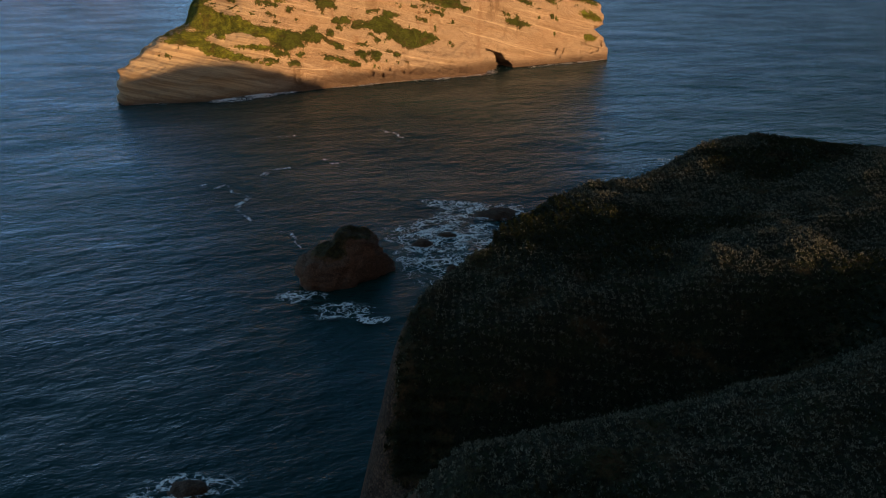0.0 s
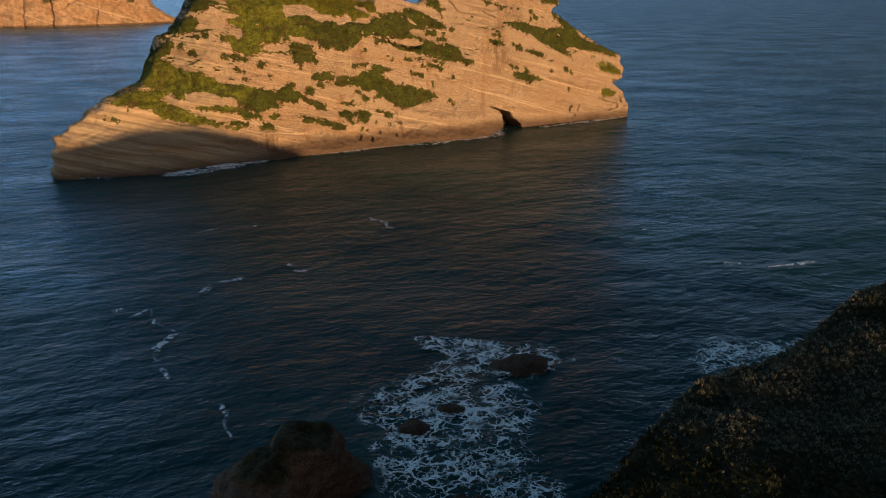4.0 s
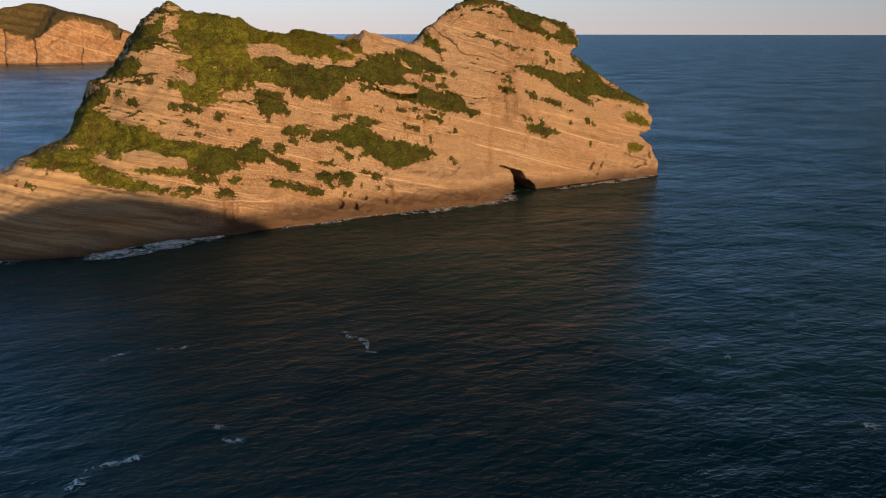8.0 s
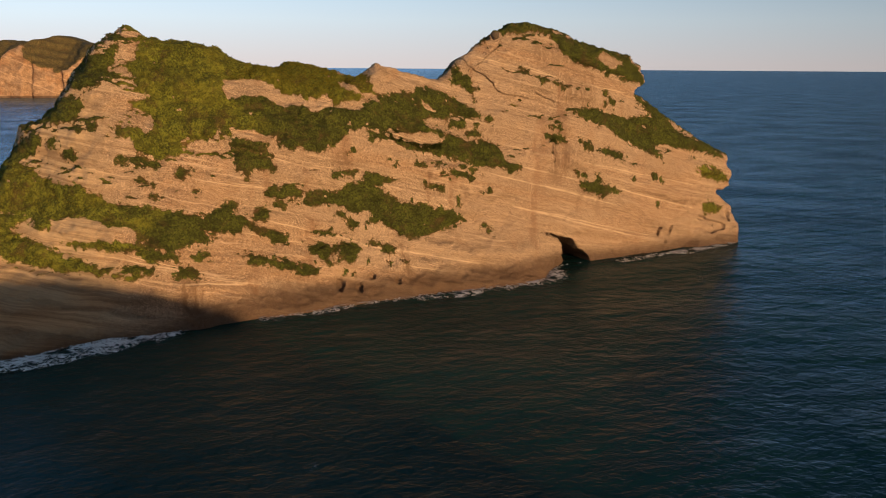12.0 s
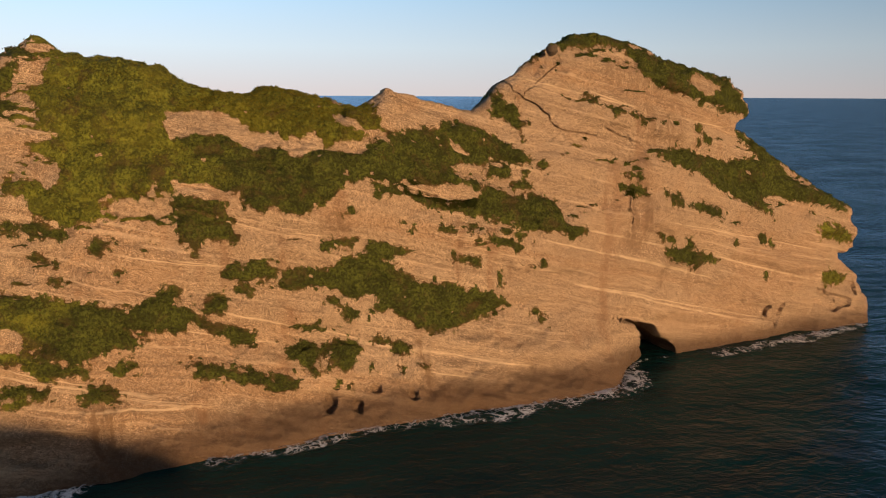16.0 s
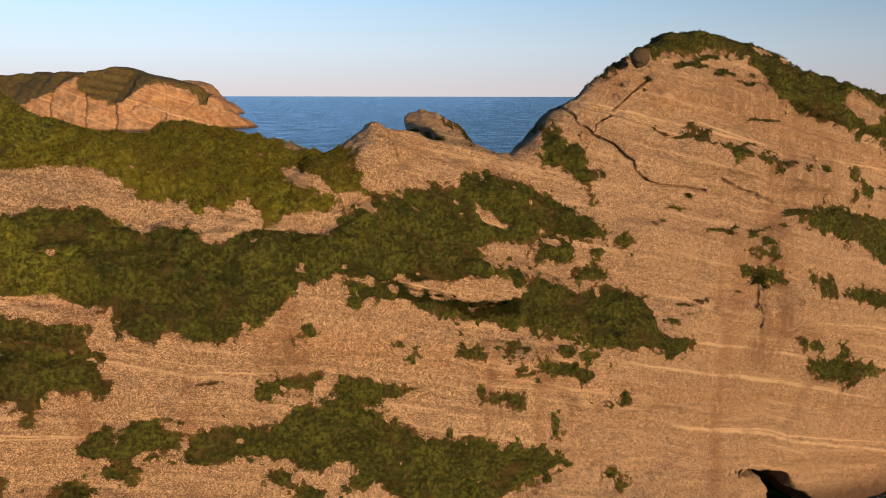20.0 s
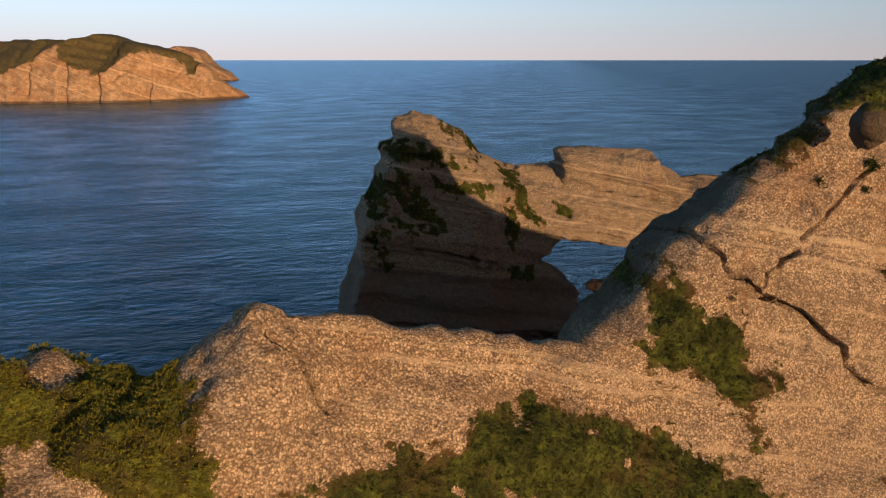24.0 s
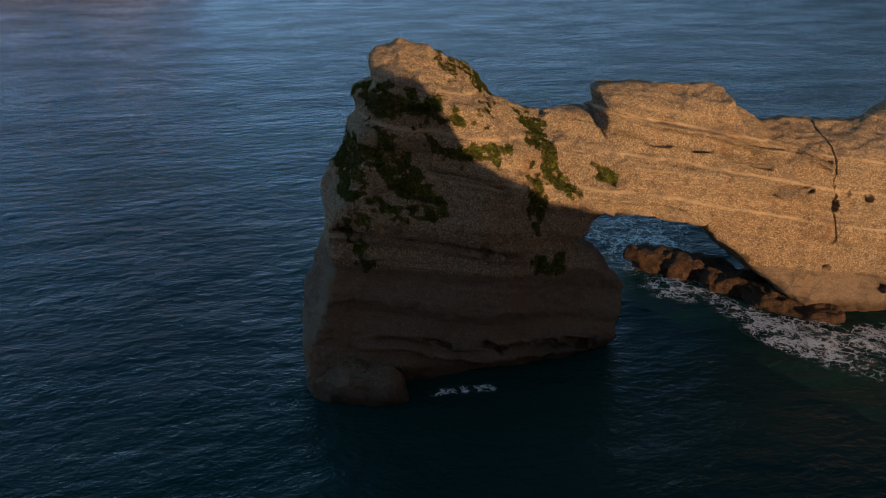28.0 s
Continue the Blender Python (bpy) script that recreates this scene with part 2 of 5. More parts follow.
def rock_material(name, pale, mid, dark, dip, beds=(), pebble=12.0, green=(0.09, 0.098, 0.016), wet=3.0, under=None, main=False, lit_seams=(), stains=(), lay=1.0, grains=1.0):
    """Bedded pebbly sandstone with dipping beds, dark weed at the tide line and low plants where the cover is high."""
    m, tree, bsdf = material(name)
    g = Net(tree)
    at = tree.nodes.new("ShaderNodeTexCoord").outputs["Object"]
    xyz = tree.nodes.new("ShaderNodeSeparateXYZ")
    tree.links.new(at, xyz.inputs[0])
    x, y, z = xyz.outputs
    big, fine = g.noise(0.11, 5, 0.6, at), g.noise(1.3, 6, 0.65, at)
    q = g.math("ADD", g.math("ADD", z, g.math("MULTIPLY", x, dip)), g.math("MULTIPLY", big, 1.6))
    line = g.node("ShaderNodeCombineXYZ", ins={0: g.math("MULTIPLY", x, 0.02), 1: g.math("MULTIPLY", y, 0.02), 2: g.math("MULTIPLY", q, lay)})
    layer = g.noise(0.9, 5, 0.7, line)
    colour = g.mix(g.range(big, 0.35, 0.68), mid, pale)
    colour = g.mix(g.math("MULTIPLY", g.range(layer, 0.45, 0.75), 0.55), colour, pale)
    colour = g.mix(g.math("MULTIPLY", g.range(layer, 0.5, 0.25), 0.45), colour, dark)
    patchy = g.range(g.noise(0.055, 4, 0.6, at), 0.48, 0.62)
    seep = g.range(g.noise(0.22, 4, 0.6, line), 0.50, 0.64)
    colour = g.mix(g.math("MULTIPLY", g.math("MAXIMUM", patchy, seep), 0.5), colour, (mid[0] * 1.04, mid[1] * 0.76, mid[2] * 0.5))
    bent = g.node("ShaderNodeVectorMath", ins={0: at, 1: g.node("ShaderNodeVectorMath", ins={0: g.node("ShaderNodeTexNoise", 1, {"Scale": pebble * 0.8, "Detail": 2.0, "Vector": at}), 3: 0.45 / pebble}, operation="SCALE")}, operation="ADD")
    stones = g.node("ShaderNodeTexVoronoi", 0, {"Scale": pebble, "Vector": bent})
    tone = g.node("ShaderNodeTexVoronoi", 1, {"Scale": pebble, "Vector": bent})
    grit = g.node("ShaderNodeTexVoronoi", 0, {"Scale": pebble * 2.3, "Vector": bent})
    grey = g.node("ShaderNodeSeparateColor", ins={0: tone})
    speckle = g.noise(pebble * 1.6, 4, 0.75, at)
    bright = tuple(min(1, c * 1.45) for c in pale)
    colour = g.mix(g.math("MULTIPLY", g.range(grey, 0.55, 0.9), 0.75 * grains), colour, bright)
    colour = g.mix(g.math("MULTIPLY", g.range(grey, 0.30, 0.10), 0.6 * grains), colour, dark)
    colour = g.mix(g.math("MULTIPLY", g.range(speckle, 0.50, 0.40), 0.6 * grains), colour, dark)
    colour = g.mix(g.math("MULTIPLY", g.range(speckle, 0.56, 0.66), 0.45 * grains), colour, bright)
    coarse = g.noise(pebble * 0.25, 4, 0.75, at)
    colour = g.mix(g.math("MULTIPLY", g.range(coarse, 0.48, 0.38), 0.42), colour, dark)
    colour = g.mix(g.math("MULTIPLY", g.range(coarse, 0.53, 0.63), 0.42), colour, bright)
    colour = g.mix(g.math("MULTIPLY", g.range(stones, 0.44, 0.62), 0.62 * grains), colour, tuple(c * 0.45 for c in dark))
    lamina = g.noise(2.6, 4, 0.65, line)
    colour = g.mix(g.math("MULTIPLY", g.range(lamina, 0.54, 0.66), 0.48 if main else 0.26), colour, tuple(min(1, c * 1.15) for c in pale))
    colour = g.mix(g.math("MULTIPLY", g.range(lamina, 0.46, 0.34), 0.45), colour, dark)
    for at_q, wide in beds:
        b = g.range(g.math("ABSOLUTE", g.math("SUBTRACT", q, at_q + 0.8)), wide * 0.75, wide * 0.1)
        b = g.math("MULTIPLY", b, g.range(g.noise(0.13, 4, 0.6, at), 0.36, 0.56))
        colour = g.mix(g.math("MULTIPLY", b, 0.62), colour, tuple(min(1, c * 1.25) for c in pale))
    # pale lines in the colour, for beds and for ledges catching the sun
    for x0, z0, x1, z1, thick in lit_seams:
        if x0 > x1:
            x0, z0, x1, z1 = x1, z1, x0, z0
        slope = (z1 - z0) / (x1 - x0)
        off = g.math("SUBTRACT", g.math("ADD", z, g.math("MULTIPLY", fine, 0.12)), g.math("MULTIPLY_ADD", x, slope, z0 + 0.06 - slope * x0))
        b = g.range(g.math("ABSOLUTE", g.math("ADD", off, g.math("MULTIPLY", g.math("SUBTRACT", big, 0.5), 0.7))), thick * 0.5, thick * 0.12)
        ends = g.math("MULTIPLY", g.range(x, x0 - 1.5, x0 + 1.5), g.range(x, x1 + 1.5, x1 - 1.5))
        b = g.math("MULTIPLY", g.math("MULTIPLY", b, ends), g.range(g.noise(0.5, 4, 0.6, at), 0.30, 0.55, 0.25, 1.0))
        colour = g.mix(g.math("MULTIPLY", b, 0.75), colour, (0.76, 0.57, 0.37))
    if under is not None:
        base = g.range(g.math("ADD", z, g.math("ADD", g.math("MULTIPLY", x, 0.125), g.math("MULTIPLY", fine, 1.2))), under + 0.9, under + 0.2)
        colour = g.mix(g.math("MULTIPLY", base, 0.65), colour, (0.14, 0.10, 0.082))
    streak = g.node("ShaderNodeCombineXYZ", ins={0: g.math("MULTIPLY", x, 0.5), 1: g.math("MULTIPLY", y, 0.5), 2: g.math("MULTIPLY", z, 0.06)})
    rust = g.range(g.noise(0.55, 4, 0.6, streak), 0.56, 0.74)
    colour = g.mix(g.math("MULTIPLY", rust, 0.5), colour, (0.22, 0.10, 0.045))
    for x0, x1, z0, z1, depth in stains:
        inside = g.math("MULTIPLY", g.math("MULTIPLY", g.range(x, x0 - 0.4, x0 + 0.6), g.range(x, x1 + 0.4, x1 - 0.6)), g.math("MULTIPLY", g.range(z, z0 - 1.0, z0 + 2.0), g.range(z, z1 + 0.8, z1 - 0.8)))
        run = g.node("ShaderNodeCombineXYZ", ins={0: g.math("MULTIPLY", x, 1.5), 1: g.math("MULTIPLY", y, 1.5), 2: g.math("MULTIPLY", z, 0.12)})
        colour = g.mix(g.math("MULTIPLY", g.math("MULTIPLY", inside, g.range(g.noise(0.9, 4, 0.6, run), 0.36, 0.6)), depth), colour, (0.20, 0.115, 0.06))
    # the swell wets the toe higher than the nose; the conglomerate of the east peak is greyer
    level = g.math("ADD", g.math("ADD", z, g.range(x, 5.0, 25.0, 0.0, 1.3)), g.range(x, -60.0, -42.0, 2.0, 0.0)) if main else z
    if main:
        # the toe is bare laminated sandstone without pebbles
        toe = g.range(g.math("ADD", x, g.math("MULTIPLY", big, 6.0)), -54.0, -62.0)
        sheets = g.node("ShaderNodeCombineXYZ", ins={0: g.math("MULTIPLY", x, 0.03), 1: g.math("MULTIPLY", y, 0.03), 2: q})
        colour = g.mix(g.math("MULTIPLY", toe, 0.75), colour, g.mix(g.range(g.noise(1.6, 5, 0.65, sheets), 0.38, 0.62), (0.34, 0.225, 0.125), (0.66, 0.48, 0.28)))
        grey_bed = g.range(g.math("ADD", x, g.math("MULTIPLY", big, 8.0)), -9.0, 4.0)
        colour = g.mix(g.math("MULTIPLY", grey_bed, 0.2), colour, (0.27, 0.19, 0.135))
        # patchy dark colour painted to deepen the shade behind the east peak's shoulder
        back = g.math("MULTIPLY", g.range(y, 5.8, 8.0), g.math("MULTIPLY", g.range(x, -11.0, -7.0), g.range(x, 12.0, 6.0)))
        shoulder_shade = g.math("MULTIPLY", back, g.range(g.noise(0.6, 6, 0.75, at), 0.26, 0.48))
        colour = g.mix(g.math("MULTIPLY", shoulder_shade, 0.88), colour, (0.08, 0.064, 0.044))
    tide = g.range(g.math("ADD", level, g.math("MULTIPLY", fine, 1.4)), wet + (2.2 if main else 0.9), wet - (0.6 if main else 0.8))
    colour = g.mix(g.math("MULTIPLY", tide, 0.8), colour, (0.07, 0.037, 0.02) if main else (0.05, 0.026, 0.014))
    cover = g.node("ShaderNodeAttribute", 2, attribute_name="cover")
    c = g.range(g.math("ADD", cover, g.math("MULTIPLY", g.math("SUBTRACT", g.noise(1.9, 6, 0.75, at), 0.5), 2.2)), 0.42, 0.58)
    tint, grain = g.noise(0.35, 5, 0.6, at), g.noise(3.6, 5, 0.75, at)
    plants = g.mix(g.range(tint, 0.34, 0.66), tuple(v * 0.8 for v in green), tuple(v * 1.45 for v in green))
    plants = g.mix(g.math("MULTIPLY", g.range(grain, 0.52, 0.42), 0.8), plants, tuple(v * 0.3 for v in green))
    plants = g.mix(g.math("MULTIPLY", g.range(grain, 0.53, 0.63), 0.6), plants, tuple(v * 2.0 for v in green))
    if main:
        lush = g.node("ShaderNodeAttribute", 2, attribute_name="lush")
        tone_of = g.mix(lush, (0.80, 0.84, 0.78), (1.5, 1.5, 1.15))
        plants = g.node("ShaderNodeVectorMath", ins={0: plants, 1: tone_of}, operation="MULTIPLY")
        meadow = g.math("MULTIPLY", lush, g.range(g.noise(0.16, 5, 0.65, at), 0.47, 0.60))
        plants = g.mix(g.math("MULTIPLY", meadow, 0.42), plants, (0.25, 0.235, 0.03))
    plants = g.mix(g.math("MULTIPLY", g.range(g.noise(0.3, 6, 0.75, at), 0.52, 0.64), 0.65), plants, (0.105, 0.06, 0.024))
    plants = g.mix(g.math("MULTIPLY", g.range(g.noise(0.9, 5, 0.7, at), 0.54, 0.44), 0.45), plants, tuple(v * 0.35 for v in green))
    fringe = g.math("MULTIPLY", g.range(cover, 0.92, 0.45), g.range(g.noise(0.8, 4, 0.7, at), 0.40, 0.58))
    plants = g.mix(g.math("MULTIPLY", fringe, 0.75), plants, (0.15, 0.075, 0.03))
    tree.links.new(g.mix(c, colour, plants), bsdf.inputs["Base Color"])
    rough = g.math("SUBTRACT", 0.92, g.math("MULTIPLY", tide, 0.45))
    tree.links.new(rough, bsdf.inputs["Roughness"])
    bsdf.inputs["Specular IOR Level"].default_value = 0.25
    nb = g.bump(lamina, 0.5, 0.2, g.bump(layer, 0.6, 0.5))
    nb = g.bump(stones, 0.9, -0.75 * grains / pebble, g.bump(coarse, 0.9, 2.0 * grains / pebble, nb))
    nb = g.bump(speckle, 0.8, 0.7 * grains / pebble, g.bump(grit, 0.7, -0.3 * grains / pebble, nb))
    nb = g.bump(fine, 0.7, 0.35, nb)
    nb = g.bump(grain, 0.7, g.math("MULTIPLY_ADD", c, 0.22, 0.06), nb)
    tree.links.new(nb, bsdf.inputs["Normal"])
    return m


def plant_material(name, low, high, dry, scale=0.35):
    m, tree, bsdf = material(name)
    g = Net(tree)
    at = tree.nodes.new("ShaderNodeTexCoord").outputs["Object"]
    each = g.node("ShaderNodeNewGeometry", "Random Per Island")
    c = g.mix(each, low, high)
    c = g.mix(g.range(g.noise(scale, 4, 0.6, at), 0.54, 0.70), c, dry)
    tree.links.new(c, bsdf.inputs["Base Color"])
    bsdf.inputs["Roughness"].default_value = 0.75
    bsdf.inputs["Specular IOR Level"].default_value = 0.2
    thin = tree.nodes.new("ShaderNodeBsdfTranslucent")
    tree.links.new(c, thin.inputs["Color"])
    both = tree.nodes.new("ShaderNodeMixShader")
    both.inputs[0].default_value = 0.45
    tree.links.new(bsdf.outputs[0], both.inputs[1])
    tree.links.new(thin.outputs[0], both.inputs[2])
    tree.links.new(both.outputs[0], tree.nodes["Material Output"].inputs["Surface"])
    return m


# pale beds and sunlit ledge edges painted on the face: along and up at both ends, and thickness
LIT_BEDS = [(-16.4, 21.1, -5.9, 18.7, 0.1), (3.2, 18.4, 16, 15.1, 0.4), (-2.9, 17.6, 24.4, 10.2, 0.3), (1.8, 11.8, 27.9, 4.3, 0.4), (-43.4, 23, -35.7, 20.8, 0.2), (-32.2, 20.1, -28.5, 19.6, 0.2), (-43.6, 18.3, -39.1, 17.2, 0.2), (-4, 36.4, 11.7, 32.9, 0.3), (15.7, 31.9, 29.2, 30, 0.2), (-20, 24.7, -13.5, 22.5, 0.2), (11.7, 32.9, 5.8, 34.8, 0.2), (3.5, 11.4, 34.4, 3.3, 0.2), (-48.6, 19, -39.9, 17.3, 0.2), (-39.6, 12.7, -25.3, 8.1, 0.3)]
LIT_BEDS += [(-25.3, 7.8, -5.8, 3.3, 0.4), (-50.7, 6.4, -41.6, 4.4, 0.1), (-18.5, 4.2, -13.4, 3, 0.2), (25.3, 13, 46.6, 7.3, 0.4), (7.1, 15, 20.4, 11.5, 0.3), (-56.6, 15.8, -51.4, 14.6, 0.2), (16.1, 18.4, 44.9, 12.4, 0.2), (-35.2, 9.1, -43.6, 11.3, 0.2), (-59.7, 10, -51.1, 7.1, 0.2), (-86.4, 11.8, -74.5, 8.1, 0.6), (-65.2, 10.7, -47.6, 6, 0.3), (-87, 8.5, -77.6, 6.4, 0.2), (-53.9, 5.8, -42.6, 4.4, 0.3), (-75.4, 16.2, -72, 15.7, 0.3)]
# dark seeps that run down the face: along from and to, up from and to, strength
STAINS = [(9.6, 13.4, 14.5, 26.5, 0.7), (13.5, 20.5, 26.5, 33.5, 0.55), (8.0, 30.0, 33.5, 38.8, 0.5), (-53.0, -50.0, 0.5, 6.8, 0.8), (-19.4, -18.0, 1.5, 8.5, 0.7), (15.6, 17.2, 8.0, 14.5, 0.5), (19.5, 22.5, 8.5, 12.5, 0.45), (-39.5, -33.0, 1.5, 5.2, 0.45), (-30.0, -26.0, 17.5, 22.0, 0.4)]
LIT_BEDS += [(-92, 8.0, -72, 3.2, 0.35), (-90, 5.2, -74, 1.6, 0.25), (-86, 10.2, -64, 4.6, 0.3), (-80, 7.0, -60, 2.2, 0.25), (-76, 4.2, -64, 1.6, 0.2)]
CLIFF = rock_material("sandstone", (0.64, 0.465, 0.305), (0.505, 0.342, 0.206), (0.205, 0.132, 0.083), 0.24, (), 13.0, main=True, lit_seams=LIT_BEDS, stains=STAINS)
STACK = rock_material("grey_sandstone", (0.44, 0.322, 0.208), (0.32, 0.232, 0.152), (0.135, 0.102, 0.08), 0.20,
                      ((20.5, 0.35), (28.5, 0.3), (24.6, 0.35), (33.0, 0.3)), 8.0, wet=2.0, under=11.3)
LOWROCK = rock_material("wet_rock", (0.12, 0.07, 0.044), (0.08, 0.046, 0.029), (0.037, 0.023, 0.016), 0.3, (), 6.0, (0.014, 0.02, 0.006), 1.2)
SEAROCK = rock_material("sea_rock_stone", (0.20, 0.122, 0.082), (0.145, 0.086, 0.056), (0.065, 0.04, 0.028), 0.3, (), 11.0, (0.04, 0.036, 0.012), 0.9)
FARROCK = rock_material("far_sandstone", (0.42, 0.275, 0.165), (0.27, 0.168, 0.098), (0.13, 0.078, 0.048), 0.42, ((-120, 1.4), (-150, 1.2), (-136, 1.5), (-165, 1.3)), 0.8, (0.105, 0.083, 0.033), 2.5, lay=0.22, grains=0.2)
SHRUB = plant_material("shrub_leaves", (0.022, 0.033, 0.006), (0.075, 0.088, 0.015), (0.12, 0.062, 0.022))
GRASS = plant_material("grass_blades", (0.10, 0.10, 0.014), (0.28, 0.24, 0.03), (0.07, 0.07, 0.014))
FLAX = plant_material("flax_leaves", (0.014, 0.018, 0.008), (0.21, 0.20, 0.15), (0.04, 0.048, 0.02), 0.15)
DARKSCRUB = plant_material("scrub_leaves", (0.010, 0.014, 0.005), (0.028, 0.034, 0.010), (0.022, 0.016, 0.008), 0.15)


def water_material():
    m, tree, bsdf = material("sea_water")
    g = Net(tree)
    at = tree.nodes.new("ShaderNodeTexCoord").outputs["Object"]
    wide = g.noise(0.02, 3, 0.5, at)
    c = g.mix(g.range(wide, 0.35, 0.65), (0.005, 0.027, 0.026), (0.007, 0.037, 0.032))
    tree.links.new(c, bsdf.inputs["Base Color"])
    bsdf.inputs["Roughness"].default_value = 1.0
    bsdf.inputs["Specular IOR Level"].default_value = 0.0
    slant = g.node("ShaderNodeMapping", ins={"Vector": at, "Rotation": (0, 0, radians(24)), "Scale": (1.7, 1.0, 1.0)}, vector_type="TEXTURE")
    cross = g.node("ShaderNodeMapping", ins={"Vector": at, "Rotation": (0, 0, radians(-20)), "Scale": (1.5, 1.0, 1.0)}, vector_type="TEXTURE")
    nb = g.bump(g.noise(0.12, 2, 0.5, slant), 0.8, 1.0)
    nb = g.bump(g.noise(0.45, 3, 0.55, slant), 0.9, 0.5, nb)
    nb = g.bump(g.noise(0.9, 3, 0.6, cross), 0.8, 0.21, nb)
    nb = g.bump(g.noise(2.0, 4, 0.65, slant), 0.9, 0.15, nb)
    shine = tree.nodes.new("ShaderNodeBsdfGlossy")
    shine.inputs["Roughness"].default_value = 0.22
    shine.inputs["Color"].default_value = (0.62, 0.80, 1.0, 1)
    tree.links.new(nb, shine.inputs["Normal"])
    tree.links.new(nb, bsdf.inputs["Normal"])
    fres = g.node("ShaderNodeFresnel", ins={"IOR": 1.33, "Normal": nb})
    both = tree.nodes.new("ShaderNodeMixShader")
    # reflection strength painted by place: raised to the west, lowered to the east
    east = g.node("ShaderNodeSeparateXYZ", 0, {0: at})
    shine_by_place = g.math("MULTIPLY", g.range(east, -280.0, -70.0, 1.12, 0.94), g.range(east, 20.0, 170.0, 1.0, 0.72))
    # noise in the reflection strength draws wind streaks and far chop
    long = g.node("ShaderNodeMapping", ins={"Vector": at, "Rotation": (0, 0, radians(18)), "Scale": (1.5, 1.0, 1.0)}, vector_type="TEXTURE")
    wind = g.math("ADD", g.math("MULTIPLY", g.noise(0.045, 4, 0.6, long), 0.8), g.math("MULTIPLY", g.noise(0.6, 6, 0.75, long), 0.6))
    tree.links.new(g.math("MULTIPLY", g.math("MINIMUM", g.math("POWER", fres, 1.17), 0.72), g.math("MULTIPLY", g.range(wind, 0.5, 0.9, 0.62, 1.08), shine_by_place)), both.inputs[0])
    tree.links.new(bsdf.outputs[0], both.inputs[1])
    tree.links.new(shine.outputs[0], both.inputs[2])
    tree.links.new(both.outputs[0], tree.nodes["Material Output"].inputs["Surface"])
    return m


def foam_material():
    m, tree, bsdf = material("sea_foam")
    g = Net(tree)
    at = tree.nodes.new("ShaderNodeTexCoord").outputs["Object"]
    warp = g.node("ShaderNodeVectorMath", ins={0: at, 1: g.node("ShaderNodeTexNoise", 1, {"Scale": 0.7, "Detail": 3.0, "Vector": at})}, operation="ADD")
    thick = g.math("MULTIPLY", g.node("ShaderNodeAttribute", 2, attribute_name="thick"), g.range(g.noise(0.42, 5, 0.7, at), 0.3, 0.68, 0.1, 1.7))

    swirl = g.node("ShaderNodeVectorMath", ins={0: at, 1: g.node("ShaderNodeVectorMath", ins={0: g.node("ShaderNodeTexNoise", 1, {"Scale": 0.45, "Detail": 5.0, "Roughness": 0.6, "Vector": at}), 3: 3.4}, operation="SCALE")}, operation="ADD")

    def net_of(scale, wide):
        edge = g.node("ShaderNodeTexVoronoi", 0, {"Scale": scale, "Vector": swirl}, feature="DISTANCE_TO_EDGE")
        return g.range(g.math("DIVIDE", edge, g.math("MULTIPLY_ADD", thick, wide, 0.02)), 1.0, 0.15)

    lace = g.math("MAXIMUM", net_of(0.42, 0.10), g.math("MAXIMUM", g.math("MULTIPLY", net_of(1.0, 0.11), 0.9), g.math("MULTIPLY", net_of(2.3, 0.12), g.range(thick, 0.4, 1.3))))
    lace = g.math("MULTIPLY", lace, g.range(g.noise(0.33, 4, 0.7, at), 0.32, 0.52))
    froth = g.math("ADD", g.math("MULTIPLY", g.noise(0.9, 6, 0.7, warp), 1.3), g.math("MULTIPLY", g.noise(7.0, 3, 0.7, at), 0.5))
    solid = g.range(g.math("ADD", g.math("MULTIPLY", thick, 0.42), froth), 1.72, 2.25)
    alpha = g.math("MULTIPLY", g.math("MAXIMUM", g.math("MULTIPLY", lace, g.range(thick, 0.03, 0.4)), solid), 0.88)
    tree.links.new(alpha, bsdf.inputs["Alpha"])
    bsdf.inputs["Base Color"].default_value = (0.82, 0.84, 0.86, 1)
    bsdf.inputs["Roughness"].default_value = 0.6
    return m


WATER, FOAM = water_material(), foam_material()

# ---- sea ----
def spread(lo, hi, step, far):
    core = list(np.arange(lo, hi + step / 2, step))
    grow, d = [], step
    while not grow or grow[-1] < far:
        d *= 1.22
        grow.append((grow[-1] if grow else 0) + d)
    return np.array([lo - v for v in grow[::-1]] + core + [core[-1] + v for v in grow])


def make_sea():
    xs, ys = spread(-110, 110, 1.3, 5600), spread(20, 345, 1.3, 5300)
    X, Y = np.meshgrid(xs, ys, indexing="ij")
    near = np.exp(-((np.maximum(np.abs(X) - 110, 0) / 120) ** 2) - (np.maximum(np.abs(Y - 180) - 165, 0) / 150) ** 2)
    z = near * (0.16 * vnoise(X * 0.05 + Y * 0.02, Y * 0.11, 0, 3) + 0.10 * vnoise(X * 0.16, Y * 0.3, 0, 5) + 0.05 * vnoise(X * 0.4, Y * 0.6, 0, 6))
    ob = new("sea", mesh("sea", np.stack([X, Y, z], -1).reshape(-1, 3), grid_faces(*X.shape), WATER))
    return tagged(ob, "dark blue-green rippled open sea in evening light", "sea", kind="structure")


make_sea()

